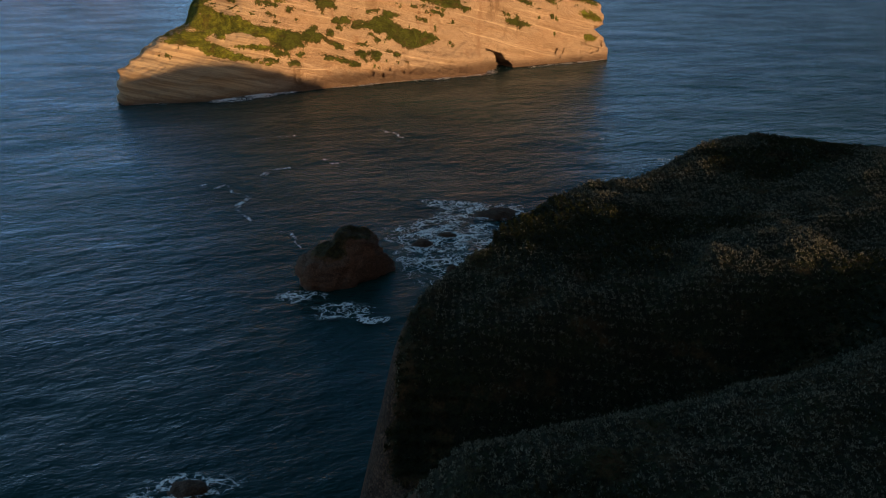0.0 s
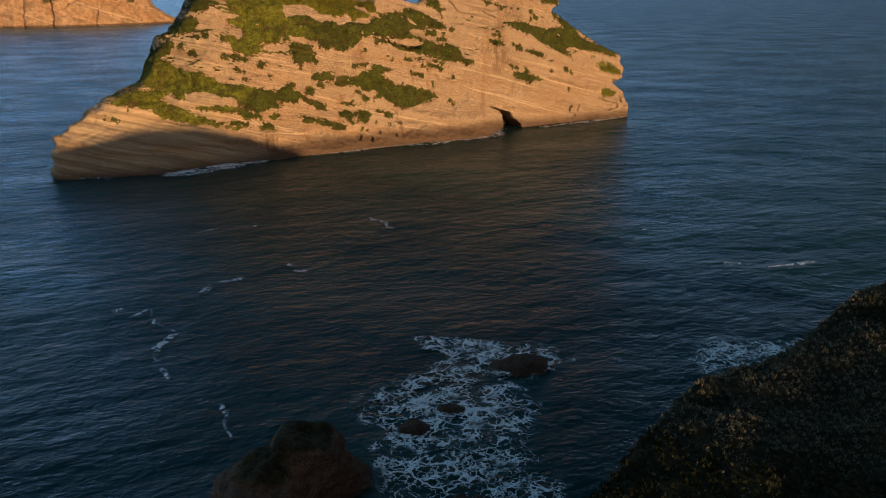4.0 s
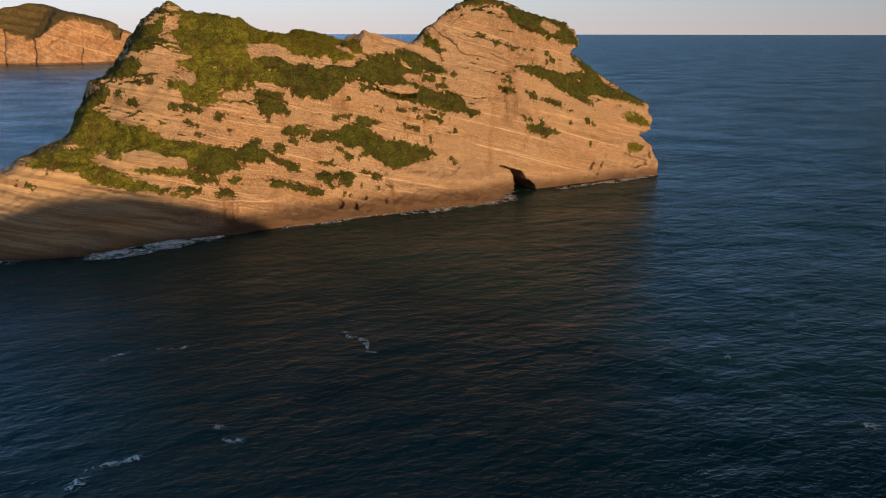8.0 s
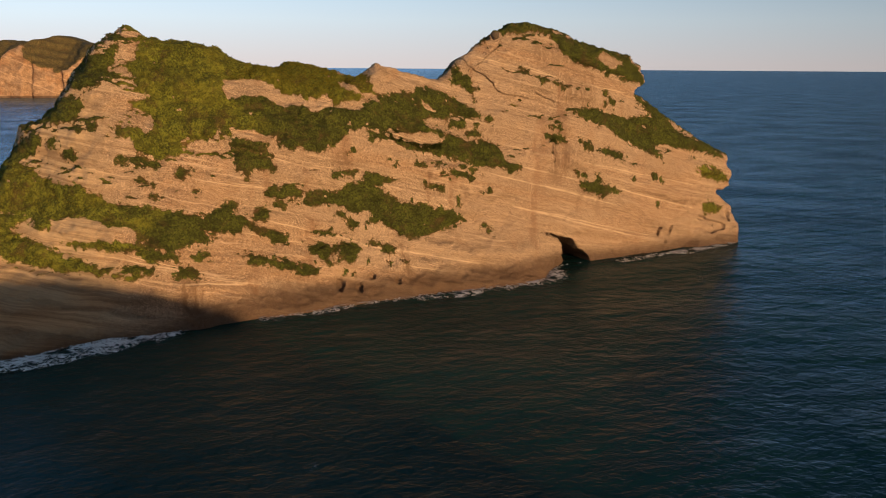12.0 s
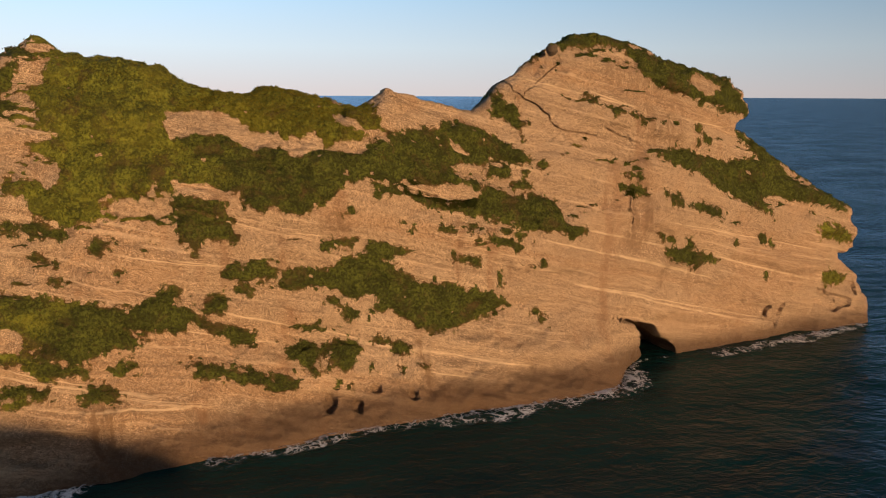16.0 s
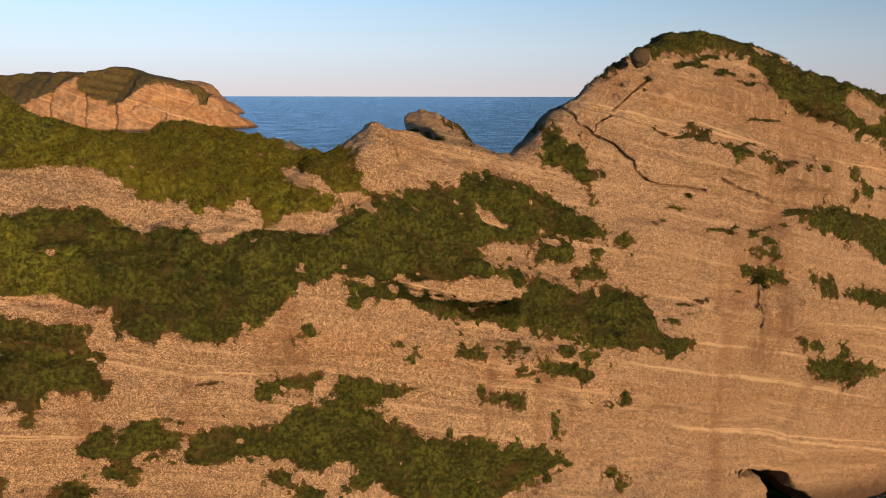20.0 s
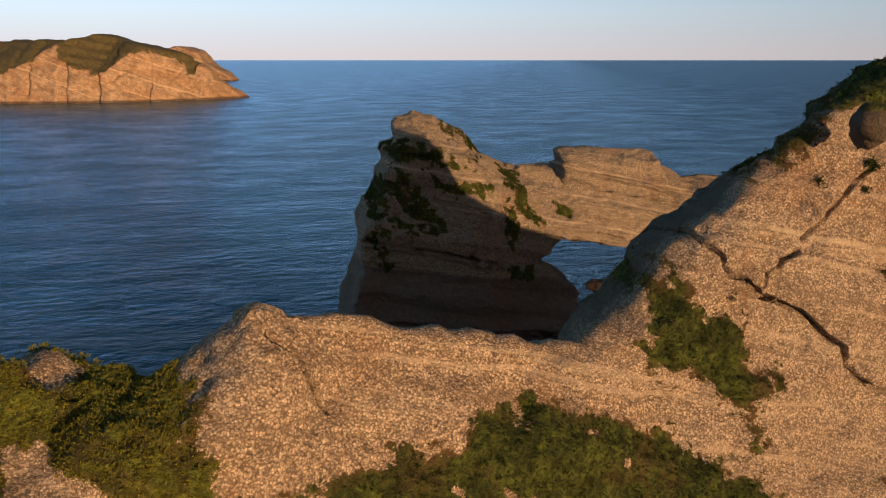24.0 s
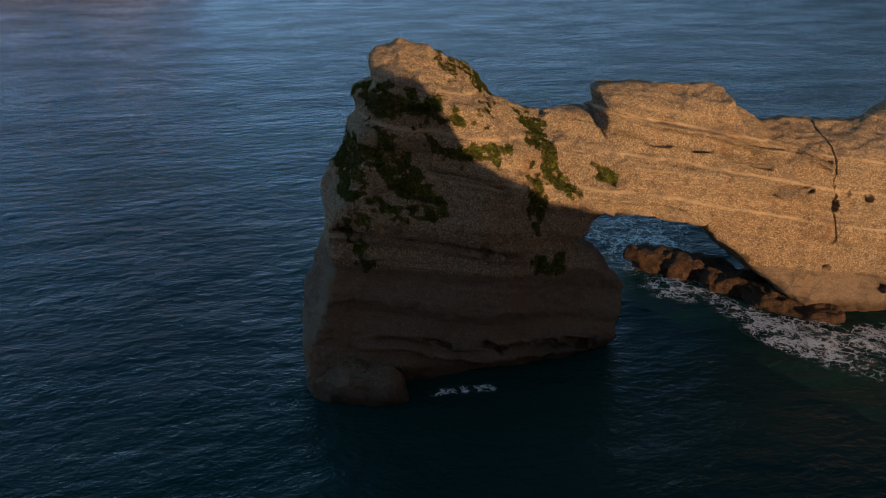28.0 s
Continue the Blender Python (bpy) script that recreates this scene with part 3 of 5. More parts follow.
# ---- main island ----
TURN, BASE = radians(30), Vector((4.884, 239.53, 0))
ISLAND = Matrix.Translation(BASE) @ Matrix.Rotation(TURN, 4, "Z")
SC, ZC = [-95, -75, -58, -40, -25, -20, -10, 4, 13, 40, 60], [0, 4, 10, 18, 24, 30, 36, 42]
FRONT = [[-3, -8, -5, -4, -3.4, -4.2, -5.4, -5.0, 2.0, 1, 2], [1, -4, -2, -1.4, -1, -1.8, -3, -2.4, 1.2, 2, 4], [8, 4, 0, 0.3, 0.5, 0.6, 0.4, -0.2, 0.3, 1.5, 6],
         [14, 11, 3, 2, 1.6, 1.2, 0, 0, 0.3, 3, 6], [18, 15, 5, 3.6, 2.6, 3, 3, 1.5, 1.5, 5, 8], [20, 18, 9, 6.5, 4.4, 4.4, 4.6, 3, 3, 6, 10],
         [22, 20, 14, 9.5, 5.6, 5.6, 6.0, 4.2, 4.5, 7, 12], [24, 22, 17, 13, 9, 7, 7, 7, 7, 9, 14]]
BC, BR = [-95, -80, -65, -50, -30, -22, -19, -9.5, -7, 5, 25, 60], [0, 12, 24, 34, 42]
REAR = [[3, 12, 26, 34, 26, 20, 15, 13, 15, 19, 32, 28], [9, 15, 25, 32, 23, 18, 13, 11.5, 13, 16, 30, 24], [16, 18, 24, 28, 20, 13, 10, 9.2, 11.5, 14, 26, 20],
        [18, 20, 22, 24, 16, 8.4, 7.8, 7.6, 10.5, 12, 22, 18], [20, 20, 22, 22, 15, 8.0, 7.4, 7.4, 10, 11.5, 18, 16]]
WEST_RIDGE = [(-96, -5), (-96, 2), (-94.2, 7.3), (-89.5, 9.9), (-84.2, 13.2), (-76, 15.9), (-73.6, 17.9), (-70.5, 23.7), (-70.2, 25.8), (-67.5, 26.5),
              (-65.3, 28.5), (-62, 33.6), (-59, 37.5), (-55.1, 40), (-52.3, 38), (-45.6, 37.3), (-42.6, 36.2), (-39.6, 34.3), (-36.3, 34.1), (-32.3, 34.6),
              (-29, 34.1), (-26.3, 33.3), (-22.9, 32.7), (-22.0, 33.2), (-21.0, 35.3), (-19.3, 35.4), (-18.9, 34.9), (-17.8, 34.8), (-14.2, 33.9), (-10.5, 32.9), (-9.3, 32.5)]
EAST_RIDGE = [(-8, 32.9), (-7.2, 34.1), (-6.2, 35.3), (-4.2, 37.6), (-2, 39.2), (0.4, 40.8), (2.8, 41.8), (5.5, 41.9), (9.1, 41.8), (14, 40.9), (18.8, 38.9), (25.3, 37.6), (30.7, 36.4), (33.9, 34.8),
              (34.7, 31.9), (31.8, 30), (35.9, 27.7), (41.9, 23.5), (48.4, 20.2), (57.8, 17.3), (58.2, 14.5), (59.8, 10.5), (54.5, 9.9), (58.3, 6.6),
              (59, 3), (57, -1), (56, -5)]
CAVE = [(6.9, 7.2), (11.5, 5.7), (13.6, 5.1), (15.0, 4.7), (17.0, 2.9), (19.3, 0.9), (20.3, -1), (12.8, -1), (13.3, 2.2), (12.4, 4.1), (11.3, 5.2)]
DIMPLES = [(36.6, 3.6, 36.7, 4.2, 0.35), (39.5, 3.3, 39.6, 4.2, 0.4), (37.8, 1.9, 38, 1.9, 0.3), (47.1, 5.7, 51.4, 4.1, 0.3), (51.4, 4.1, 53.9, 3.3, 0.45), (53.9, 3.3, 50.3, 2.8, 0.4), (56, 4.6, 56.3, 5.6, 0.4),
           (-30.1, 2.5, -29.7, 2.7, 0.4), (-27, 1.9, -26.8, 1.9, 0.3), (-24.8, 3.3, -24.5, 3.3, 0.25), (-20.9, 2.5, -20.7, 2.4, 0.3), (-19.3, 24.3, -14.5, 22.7, -0.05), (-14.5, 22.6, -11.8, 22.4, 0.0)]
# plants on the cliff: the outlines of the patches along and up the face, and round tufts (along, up, radius)
GREEN, BARE = {}, {}
GREEN["ridge"] = [(-42.8, 37.4), (-42.9, 32.3), (-41.4, 32.3), (-38, 32.3), (-37.3, 31.7), (-36.4, 30.8), (-35.3, 30.4), (-32.7, 30.1), (-32.2, 29.6), (-30.4, 29.5), (-29, 30), (-28.1, 29), (-27.8, 28.7), (-26.6, 29.3), (-23.7, 29.2), (-23.2, 30.2), (-21.2, 30.2), (-21.6, 32), (-21.8, 33), (-24, 33.6), (-25.8, 33.8), (-28.8, 34.3), (-32.1, 35), (-33.9, 34.5), (-38.9, 34.6), (-41.1, 35.5)]
GREEN["belt"] = [(-43, 30.3), (-40.3, 30.5), (-38.2, 30.3), (-36.9, 29.6), (-35.4, 28.8), (-32.8, 29), (-31.9, 28.2), (-28.3, 28.6), (-23.8, 28.3), (-22.5, 29.5), (-20.6, 30.3), (-19.3, 30.1), (-18, 28.1), (-18.2, 24.5), (-20.4, 24.7), (-22.5, 25), (-24, 25.5), (-25.5, 25.1), (-27.7, 24.5), (-28.7, 23.3), (-30.1, 22.6), (-31.1, 22), (-33.5, 22.6), (-35.3, 22.8), (-37, 23.3), (-37.9, 24.5), (-38.8, 25), (-40.3, 25.3), (-41.7, 25.6), (-43.1, 25.6)]
GREEN["hollow"] = [(-20.6, 30.3), (-19.3, 30.1), (-16.5, 30.6), (-14.8, 30.5), (-14.1, 31.2), (-12.4, 31.2), (-10.4, 30.8), (-9, 30.4), (-7.8, 29.6), (-6.2, 29.2), (-5.6, 28.7), (-4.4, 27.9), (-3.2, 26.8), (-3.7, 26.4), (-6.4, 26.6), (-8.4, 26.9), (-9.4, 26.3), (-13, 26.6), (-13.7, 26), (-11.6, 24.9), (-9.7, 24.5), (-11.1, 22.9), (-11.5, 24.3), (-14.5, 24.4), (-18.2, 24.4), (-18.9, 27.5)]
GREEN["hollow_b"] = [(-8.6, 26.3), (-6.5, 26.4), (-5.3, 25.5), (-5.8, 24.9), (-6.5, 24.5), (-9, 24.9), (-9.4, 25.7)]
GREEN["hollow_c"] = [(-6.1, 23.8), (-4.5, 24.4), (-3, 23.9), (-3.3, 23.4), (-4.5, 23.4), (-5.8, 23.3)]
GREEN["ledge"] = [(-23.1, 24.7), (-20.4, 24.7), (-18.7, 23.7), (-16.8, 23), (-12.8, 22.7), (-10.4, 23), (-10.8, 23.9), (-9, 23.9), (-7.2, 23.4), (-6.9, 22.8), (-4.8, 22.7), (-1.6, 22.5), (-0.5, 21.7), (-0.5, 20.7), (-0.2, 19.4), (1.7, 19.3), (3.2, 18.3), (2.2, 17.4), (1.2, 17.2), (-0.3, 18.1), (-2.7, 18.7), (-5.1, 18.8), (-6.1, 19.4), (-9.5, 20.3), (-12, 20.9), (-14.2, 21.4), (-16.1, 21.8), (-17.7, 22.2), (-18.6, 23.1), (-20.1, 23.6), (-21.3, 23.4), (-23.2, 23.5)]
GREEN["rough"] = [(-43.1, 24.8), (-42.1, 24.1), (-41.4, 24.8), (-40, 24.4), (-38.9, 23.9), (-38.9, 23.2), (-40.1, 23.1), (-41.6, 23.2), (-43.3, 23.6)]
GREEN["west_ledge"] = [(-43.4, 22.7), (-41.7, 22.6), (-39.6, 22.1), (-38.7, 21.6), (-37.9, 20.7), (-37.8, 20), (-38.6, 19.5), (-39.4, 20), (-40.9, 20.2), (-41.9, 19.1), (-43, 19.8), (-43.5, 20.1)]
GREEN["middle"] = [(-40.1, 16.4), (-38.8, 17.5), (-36.5, 17.7), (-34.2, 17.4), (-34, 15.9), (-32.3, 16.9), (-29.9, 16.2), (-28.8, 16), (-26.4, 17.3), (-24.5, 17.8), (-24.9, 18.7), (-22.4, 18.5), (-18.7, 17.3), (-20.4, 16.8), (-22.4, 16.6), (-20, 14.9), (-18.1, 13.7), (-15.2, 13.5), (-11.2, 12.6), (-8.9, 11.6), (-7.2, 10.2), (-8.8, 9.6), (-10.9, 8.7), (-14.9, 8.1), (-18.5, 8.4), (-20.1, 9.8), (-21.8, 10.8), (-24.4, 10.9), (-22.8, 11.7), (-23.6, 12.9), (-25.7, 12.5), (-27.5, 13.3), (-28.8, 14.1), (-33.6, 14.3), (-34.3, 15.6), (-39.3, 15.9)]
GREEN["middle_arm"] = [(-29.7, 18.4), (-28.9, 19.4), (-26.1, 19), (-24.6, 18.5), (-24.5, 17.8), (-26.2, 18.2)]
GREEN["middle_tail"] = [(-29.4, 14.1), (-27.7, 12.9), (-26.4, 11.6), (-25.2, 10.6), (-26.2, 10.1), (-27.4, 10.1), (-27.1, 11.2), (-28.9, 12.3)]
GREEN["middle_foot"] = [(-40, 15), (-38.2, 15.4), (-34.7, 15), (-37.2, 14.1), (-39.4, 14.6)]
GREEN["lower"] = [(-34.6, 8.9), (-32.8, 8.8), (-29.2, 8), (-27.8, 8.3), (-25.4, 7.7), (-25.7, 6.9), (-26.8, 6.2), (-26.9, 5.7), (-27.9, 5.5), (-29.8, 5.9), (-29.5, 6.8), (-30.1, 7.4), (-31, 6.4), (-32.1, 6.2), (-33.7, 7.3)]
GREEN["foot"] = [(-44.6, 8.4), (-43.2, 8.5), (-40.1, 7.7), (-37.5, 7.1), (-35.2, 6.1), (-32.7, 5.4), (-33.1, 4.6), (-34.8, 4.3), (-35.9, 4.9), (-37.7, 5.9), (-40.4, 6.6), (-42.9, 6.8), (-43.1, 7.9)]
GREEN["apron"] = [(-59.3, 16.6), (-56.6, 15.9), (-54.3, 15.4), (-52.4, 14.9), (-50, 14.4), (-47.5, 14.3), (-46.4, 15.3), (-44.7, 15.9), (-43.7, 15.3), (-44.7, 14.2), (-43.4, 13.8), (-39.7, 11.5), (-36.8, 10.6), (-37, 9.1), (-38.1, 9.2), (-40.8, 10.8), (-42.9, 12.2), (-44.1, 11.3), (-49.2, 12.1), (-47.2, 10.8), (-48.8, 10.1), (-50.8, 10.3), (-52.8, 10.2), (-53.3, 9.2), (-54.6, 10.5), (-56.9, 10.7), (-56.1, 12.5), (-56.8, 13.3), (-59.4, 13.9)]
GREEN["apron_west"] = [(-59.5, 12.8), (-57.7, 12.1), (-56.9, 11), (-58.3, 10.8), (-59.7, 10.3)]
GREEN["apron_low"] = [(-56.9, 10.5), (-55.1, 10.6), (-52.8, 9.9), (-52.4, 8.1), (-54.3, 9), (-56.6, 9.3)]
GREEN["apron_tuft"] = [(-50.9, 9.1), (-49.9, 9.3), (-48.4, 9), (-48.2, 8.1), (-50, 7.9), (-50.7, 8.4)]
GREEN["apron_east"] = [(-40.5, 14.7), (-38.9, 14), (-39.6, 13), (-41.3, 12.7), (-42.3, 13.5), (-41.5, 14.2)]
GREEN["foot_west"] = [(-59.8, 8.6), (-57.1, 8.1), (-55.3, 7.5), (-56.3, 7.2), (-59.8, 7.6)]
GREEN["bush"] = [(-53.5, 6.8), (-52.5, 7.5), (-50.8, 7.5), (-49.9, 6.2), (-50.7, 5.9), (-53.1, 6.3)]
GREEN["shoulder"] = [(-83, 13.4), (-77.4, 15.3), (-72.1, 15.1), (-75.4, 16.2), (-74, 20.1), (-72.9, 22), (-69.4, 20.9), (-67.9, 19.5), (-63.9, 18.9), (-60.7, 16.7), (-56.3, 15.3), (-53.4, 14.7), (-54, 12.1), (-57.1, 11.6), (-55.4, 8.3), (-58.1, 10.5), (-62.7, 10.7), (-65.2, 10.9), (-67.5, 12.6), (-70.5, 14.3), (-72.5, 13.1), (-68.7, 11.3), (-64.5, 9.2), (-56.8, 7.1), (-58.7, 6.7), (-64.8, 7.9), (-69.9, 8.5), (-73.2, 9.6), (-74.7, 11.6), (-81.5, 12.8)]
GREEN["crown_west"] = [(-63.4, 31.4), (-61.1, 35.3), (-56.8, 37.1), (-57.7, 34.3), (-60, 31.9), (-61.8, 30.9)]
GREEN["flank_west"] = [(-67, 27), (-65.2, 29.4), (-62.3, 30.4), (-62, 29), (-63.3, 27.1), (-65.9, 26.6)]
GREEN["edge_west"] = [(-72.1, 22.2), (-68.6, 25.8), (-67.5, 24.7), (-68.2, 22.7), (-71.1, 20.9), (-72.9, 19.2)]
GREEN["toe_tuft"] = [(-84.4, 10.5), (-83, 10.6), (-81.7, 9.8), (-82.1, 9.1), (-83.5, 9.9)]
GREEN["crown"] = [(-54.4, 36.2), (-53.6, 37.5), (-50.4, 38), (-46, 38.1), (-42.9, 37.6), (-40.7, 35.5), (-38.6, 34.8), (-35.4, 34.7), (-36.2, 32.4), (-43.2, 32.4), (-43.9, 31.6), (-43.5, 30.2), (-36.5, 29.8), (-37.2, 25.1), (-43, 25.4), (-44.1, 24.7), (-45.6, 24.4), (-45.3, 25.8), (-46.6, 24.4), (-49.1, 24.2), (-50.2, 23.7), (-49.3, 22.4), (-52.3, 22.2), (-53.3, 21.9), (-56.1, 22.8), (-56.9, 24.7), (-58.7, 25), (-58.7, 26.2), (-55.8, 26.4), (-53.8, 27.2), (-55.7, 28.7), (-56.1, 29.5), (-53.1, 30.3), (-55, 31.1), (-55.4, 32.9), (-56.3, 34.3), (-54.5, 35.1)]
GREEN["crown_low"] = [(-58.9, 22.5), (-56.1, 22.2), (-53.8, 21.8), (-53.3, 20.9), (-54.4, 20.4), (-56.2, 20.8), (-57.1, 21.4), (-59, 21.5)]
GREEN["crown_east"] = [(-43.6, 23.2), (-42, 22.8), (-38.9, 21.6), (-37.9, 20.7), (-39.1, 20.3), (-40.5, 20.4), (-42.1, 19.4), (-43.4, 20.6), (-43.8, 21.6)]
GREEN["strip"] = [(-43.9, 24.4), (-41.5, 24.3), (-40, 23.4), (-37.9, 22.2), (-37.8, 21.5), (-41, 22.5), (-43.6, 23.4)]
GREEN["saddle"] = [(-6.9, 33.8), (-6.2, 34.7), (-5.7, 34.1), (-5.3, 33.5), (-3.9, 32.8), (-3.3, 31.8), (-3.7, 31.4), (-2.5, 30.9), (-3.4, 30.3), (-4.5, 30.3), (-5.5, 31.1), (-6.9, 31.6), (-7.2, 32.6)]
GREEN["summit"] = [(-1.3, 38), (0.7, 39.8), (1.9, 40.4), (2.5, 39.7), (5.4, 40), (7.1, 39.5), (8.3, 40.5), (10.8, 40.3), (12.5, 39.2), (13.4, 37.4), (14, 36.3), (16.4, 35.4), (20, 34.6), (22, 34.1), (24.6, 33), (28.5, 32.4), (27.8, 37.2), (24.2, 37.9), (17.2, 39.1), (13.1, 40.2), (10.8, 41.3), (8.3, 41.8), (6.1, 42), (3.3, 41.7), (2.3, 41.5), (0.7, 40.2), (-1.4, 38.9)]
GREEN["summit_east"] = [(18, 37.8), (26.7, 37.2), (30.7, 36.1), (33.1, 33.8), (34.1, 31.5), (28.8, 32.3), (24.3, 33.1), (21.2, 34.2)]
GREEN["brow"] = [(14.1, 26.9), (15.8, 27.6), (20.3, 27.5), (23.4, 26.5), (30.3, 25.4), (34.2, 25.7), (33.7, 27.3), (32.1, 28.1), (31.8, 29.4), (37.6, 26.9), (40.4, 23), (41.8, 21.8), (48.2, 20.2), (55.2, 17.2), (55.5, 16.4), (45.1, 18.9), (40.2, 19.6), (34.4, 20.3), (36.3, 17.9), (33.2, 18.9), (29.8, 20.5), (26.4, 21.9), (23.1, 24), (19, 24.6), (17.4, 25.7)]
GREEN["brow_ledge"] = [(19.7, 20.4), (23.4, 20.3), (28, 18.4), (26.4, 18), (22.9, 18.9)]
GREEN["clump_a"] = [(9.2, 24.7), (9.9, 24.9), (11.5, 24.9), (11.8, 24.2), (11.4, 23.8), (10.5, 24.5), (9.9, 24.1)]
GREEN["clump_b"] = [(8.7, 23.2), (9.7, 23.6), (11.2, 23.1), (13.1, 22.4), (12.8, 22), (9.6, 22.3), (10, 22.8), (9, 22.8)]
GREEN["clump_c"] = [(15.3, 14.4), (16.2, 15.1), (18.7, 14.8), (20.2, 16.1), (21.7, 14.4), (20.4, 14.2), (26, 12.9), (25.6, 12.1), (22.1, 12.5), (21.6, 11.3), (19.8, 12.7), (17, 13.4)]
GREEN["clump_d"] = [(14.5, 17.4), (15.4, 17), (16, 14.9), (15.4, 15.7)]
GREEN["nose_a"] = [(44.7, 15.8), (48, 15.9), (53.7, 14.5), (58.3, 12), (55.4, 11.8), (47.6, 13.8)]
GREEN["nose_b"] = [(47.8, 7.7), (50.3, 8.7), (54.7, 6.8), (53.2, 5.7), (49.4, 6.2)]
GREEN["knot_a"] = [(-13.7, 19.9), (-12.2, 20.1), (-10.3, 19.4), (-11.1, 19.3), (-13.2, 19.5)]
GREEN["knot_b"] = [(-9.1, 19.1), (-7.9, 19.2), (-6.5, 18.7), (-8.2, 18.6)]
GREEN["knot_c"] = [(-10.7, 18.3), (-10.1, 18.7), (-8.3, 18.5), (-7.1, 17.8), (-5.2, 16.8), (-6.8, 16.5), (-9, 17.4), (-10.6, 17.7)]
GREEN["knot_d"] = [(-14.8, 16.3), (-14, 16.6), (-12.7, 16.2), (-10.8, 15.6), (-10.9, 15.2), (-13.2, 15.9)]
GREEN["knot_e"] = [(-4.4, 8.5), (-3.9, 9.4), (-2.6, 8.5), (-2.9, 7.4), (-3.3, 8.1)]
GREEN["knot_f"] = [(-33.1, 10.7), (-32.2, 10.9), (-30.2, 10.1), (-28.9, 9.7), (-29.3, 9.4), (-31.4, 9.7)]
TUFTS = [(-26.2, 22.3, 0.5), (-27.2, 21.8, 0.2), (-20, 20.3, 0.3), (-18.8, 20.1, 0.3), (-19.6, 19.7, 0.2), (-15.6, 19.7, 0.4), (-15, 19.4, 0.4), (-14.1, 19.5, 0.2), (-14.2, 19, 0.3), (-6.1, 18.2, 0.6), (-11.7, 18.1, 0.4), (-8.4, 13.1, 0.5), (-4.4, 15, 0.2), (-3, 14.8, 0.5), (-4.1, 17.2, 0.3), (-2.5, 26.2, 0.4), (-1.6, 26, 0.6), (-3.9, 25.2, 0.4), (-3.7, 29.1, 0.4), (-42.2, 18.8, 0.3), (5.3, 33.9, 0.5), (6.1, 33.8, 0.4), (8.6, 32.3, 0.5)]
TUFTS += [(11.4, 31.9, 0.4), (12.8, 31.3, 0.6), (23.6, 29.9, 0.6), (23.1, 28.3, 0.7), (25, 28.5, 0.75), (15.6, 22, 0.5), (17.4, 21.3, 0.75), (-50, 20, 0.6), (-55.7, 19, 0.5), (-54.5, 18.4, 0.3), (-54.4, 17, 0.4), (-49, 17.2, 0.4), (-46.3, 19.8, 0.3), (-23.4, 7.8, 0.6), (-22.5, 7.6, 0.4), (-21.4, 6.8, 0.6), (-20.6, 6.7, 0.5), (-18.8, 5.1, 0.5), (-21.2, 4.9, 0.3), (-24.7, 5.4, 0.4), (-28.8, 4.3, 0.4), (-27.5, 3.8, 0.4), (-31, 5.9, 0.5)]
TUFTS += [(16.5, 21.4, 0.75), (17.9, 20.9, 0.75), (17, 16, 0.5), (34.4, 14.5, 0.75), (36.3, 13.8, 0.7), (29.1, 14.5, 0.6), (35.5, 9.1, 0.5), (-3.9, 9, 0.6), (-3.4, 8.4, 0.6), (-23.7, 10.9, 0.4), (-8.5, 13.4, 0.5), (-14.2, 16.4, 0.4), (-12.5, 15.9, 0.5), (-11.5, 15.6, 0.6), (-66.2, 24.2, 0.7), (-64.4, 22.6, 0.75), (-61.5, 26.4, 0.7), (-50.8, 19.9, 0.75), (-56.4, 19.1, 0.5), (-54.8, 17, 0.4), (-63.1, 26.2, 0.6)]
# bare rock among the plants
BARE["band"] = [(-42.9, 32.4), (-41.4, 32.3), (-38, 32.3), (-37.3, 31.7), (-36.4, 30.8), (-35.3, 30.4), (-32.7, 30.1), (-32.2, 29.6), (-30.4, 29.5), (-29, 30), (-28.1, 29), (-28.3, 28.7), (-30.6, 28.6), (-31.9, 28.3), (-32.5, 28.7), (-32.8, 29.1), (-35.4, 28.8), (-36.9, 29.6), (-38.2, 30.3), (-40.3, 30.5), (-42.9, 30.3)]
BARE["band_w"] = [(-43.7, 31.6), (-43.2, 32.4), (-38.1, 32.4), (-36.6, 31.5), (-36.5, 30.1), (-40.7, 30.4), (-43.5, 30.2)]
BARE["band_b"] = [(-26.9, 28.8), (-26.2, 29.2), (-23.7, 29.2), (-23.8, 28.3), (-26.7, 28.4)]
BARE["band_c"] = [(-26.5, 32.1), (-25.9, 32.1), (-24.5, 31.6), (-23.5, 30.6), (-21.7, 30.1), (-20.2, 28.9), (-23.7, 30.4), (-25.3, 31), (-26.5, 31.4)]
BARE["gap"] = [(-13.3, 29.3), (-12.1, 28.8), (-11, 27.7), (-11.9, 27.5), (-13, 28.3)]
BARE["slit"] = [(-20, 24.7), (-17.4, 23.8), (-14.3, 22.5), (-11.6, 22.7), (-11.3, 23.7), (-11.9, 24.3), (-14.5, 24)]
BARE["apron_gap"] = [(-67.6, 14.4), (-63.8, 14.6), (-57.7, 12.8), (-58, 11.6), (-61.5, 12.1), (-65.9, 11.8), (-67.9, 12.6)]
BARE["summit_gap"] = [(22, 37), (24.6, 36.7), (28.5, 35.2), (24.7, 34.5), (21.3, 35.8)]
BARE["crown_gap"] = [(-55.8, 27.2), (-53.6, 27.2), (-53.7, 25.9), (-54.9, 25.4)]
BARE["strip_gap"] = [(-43.2, 24.7), (-42.7, 25.4), (-41.3, 25.6), (-38.5, 24.7), (-38.8, 24.2), (-41.5, 24.4)]
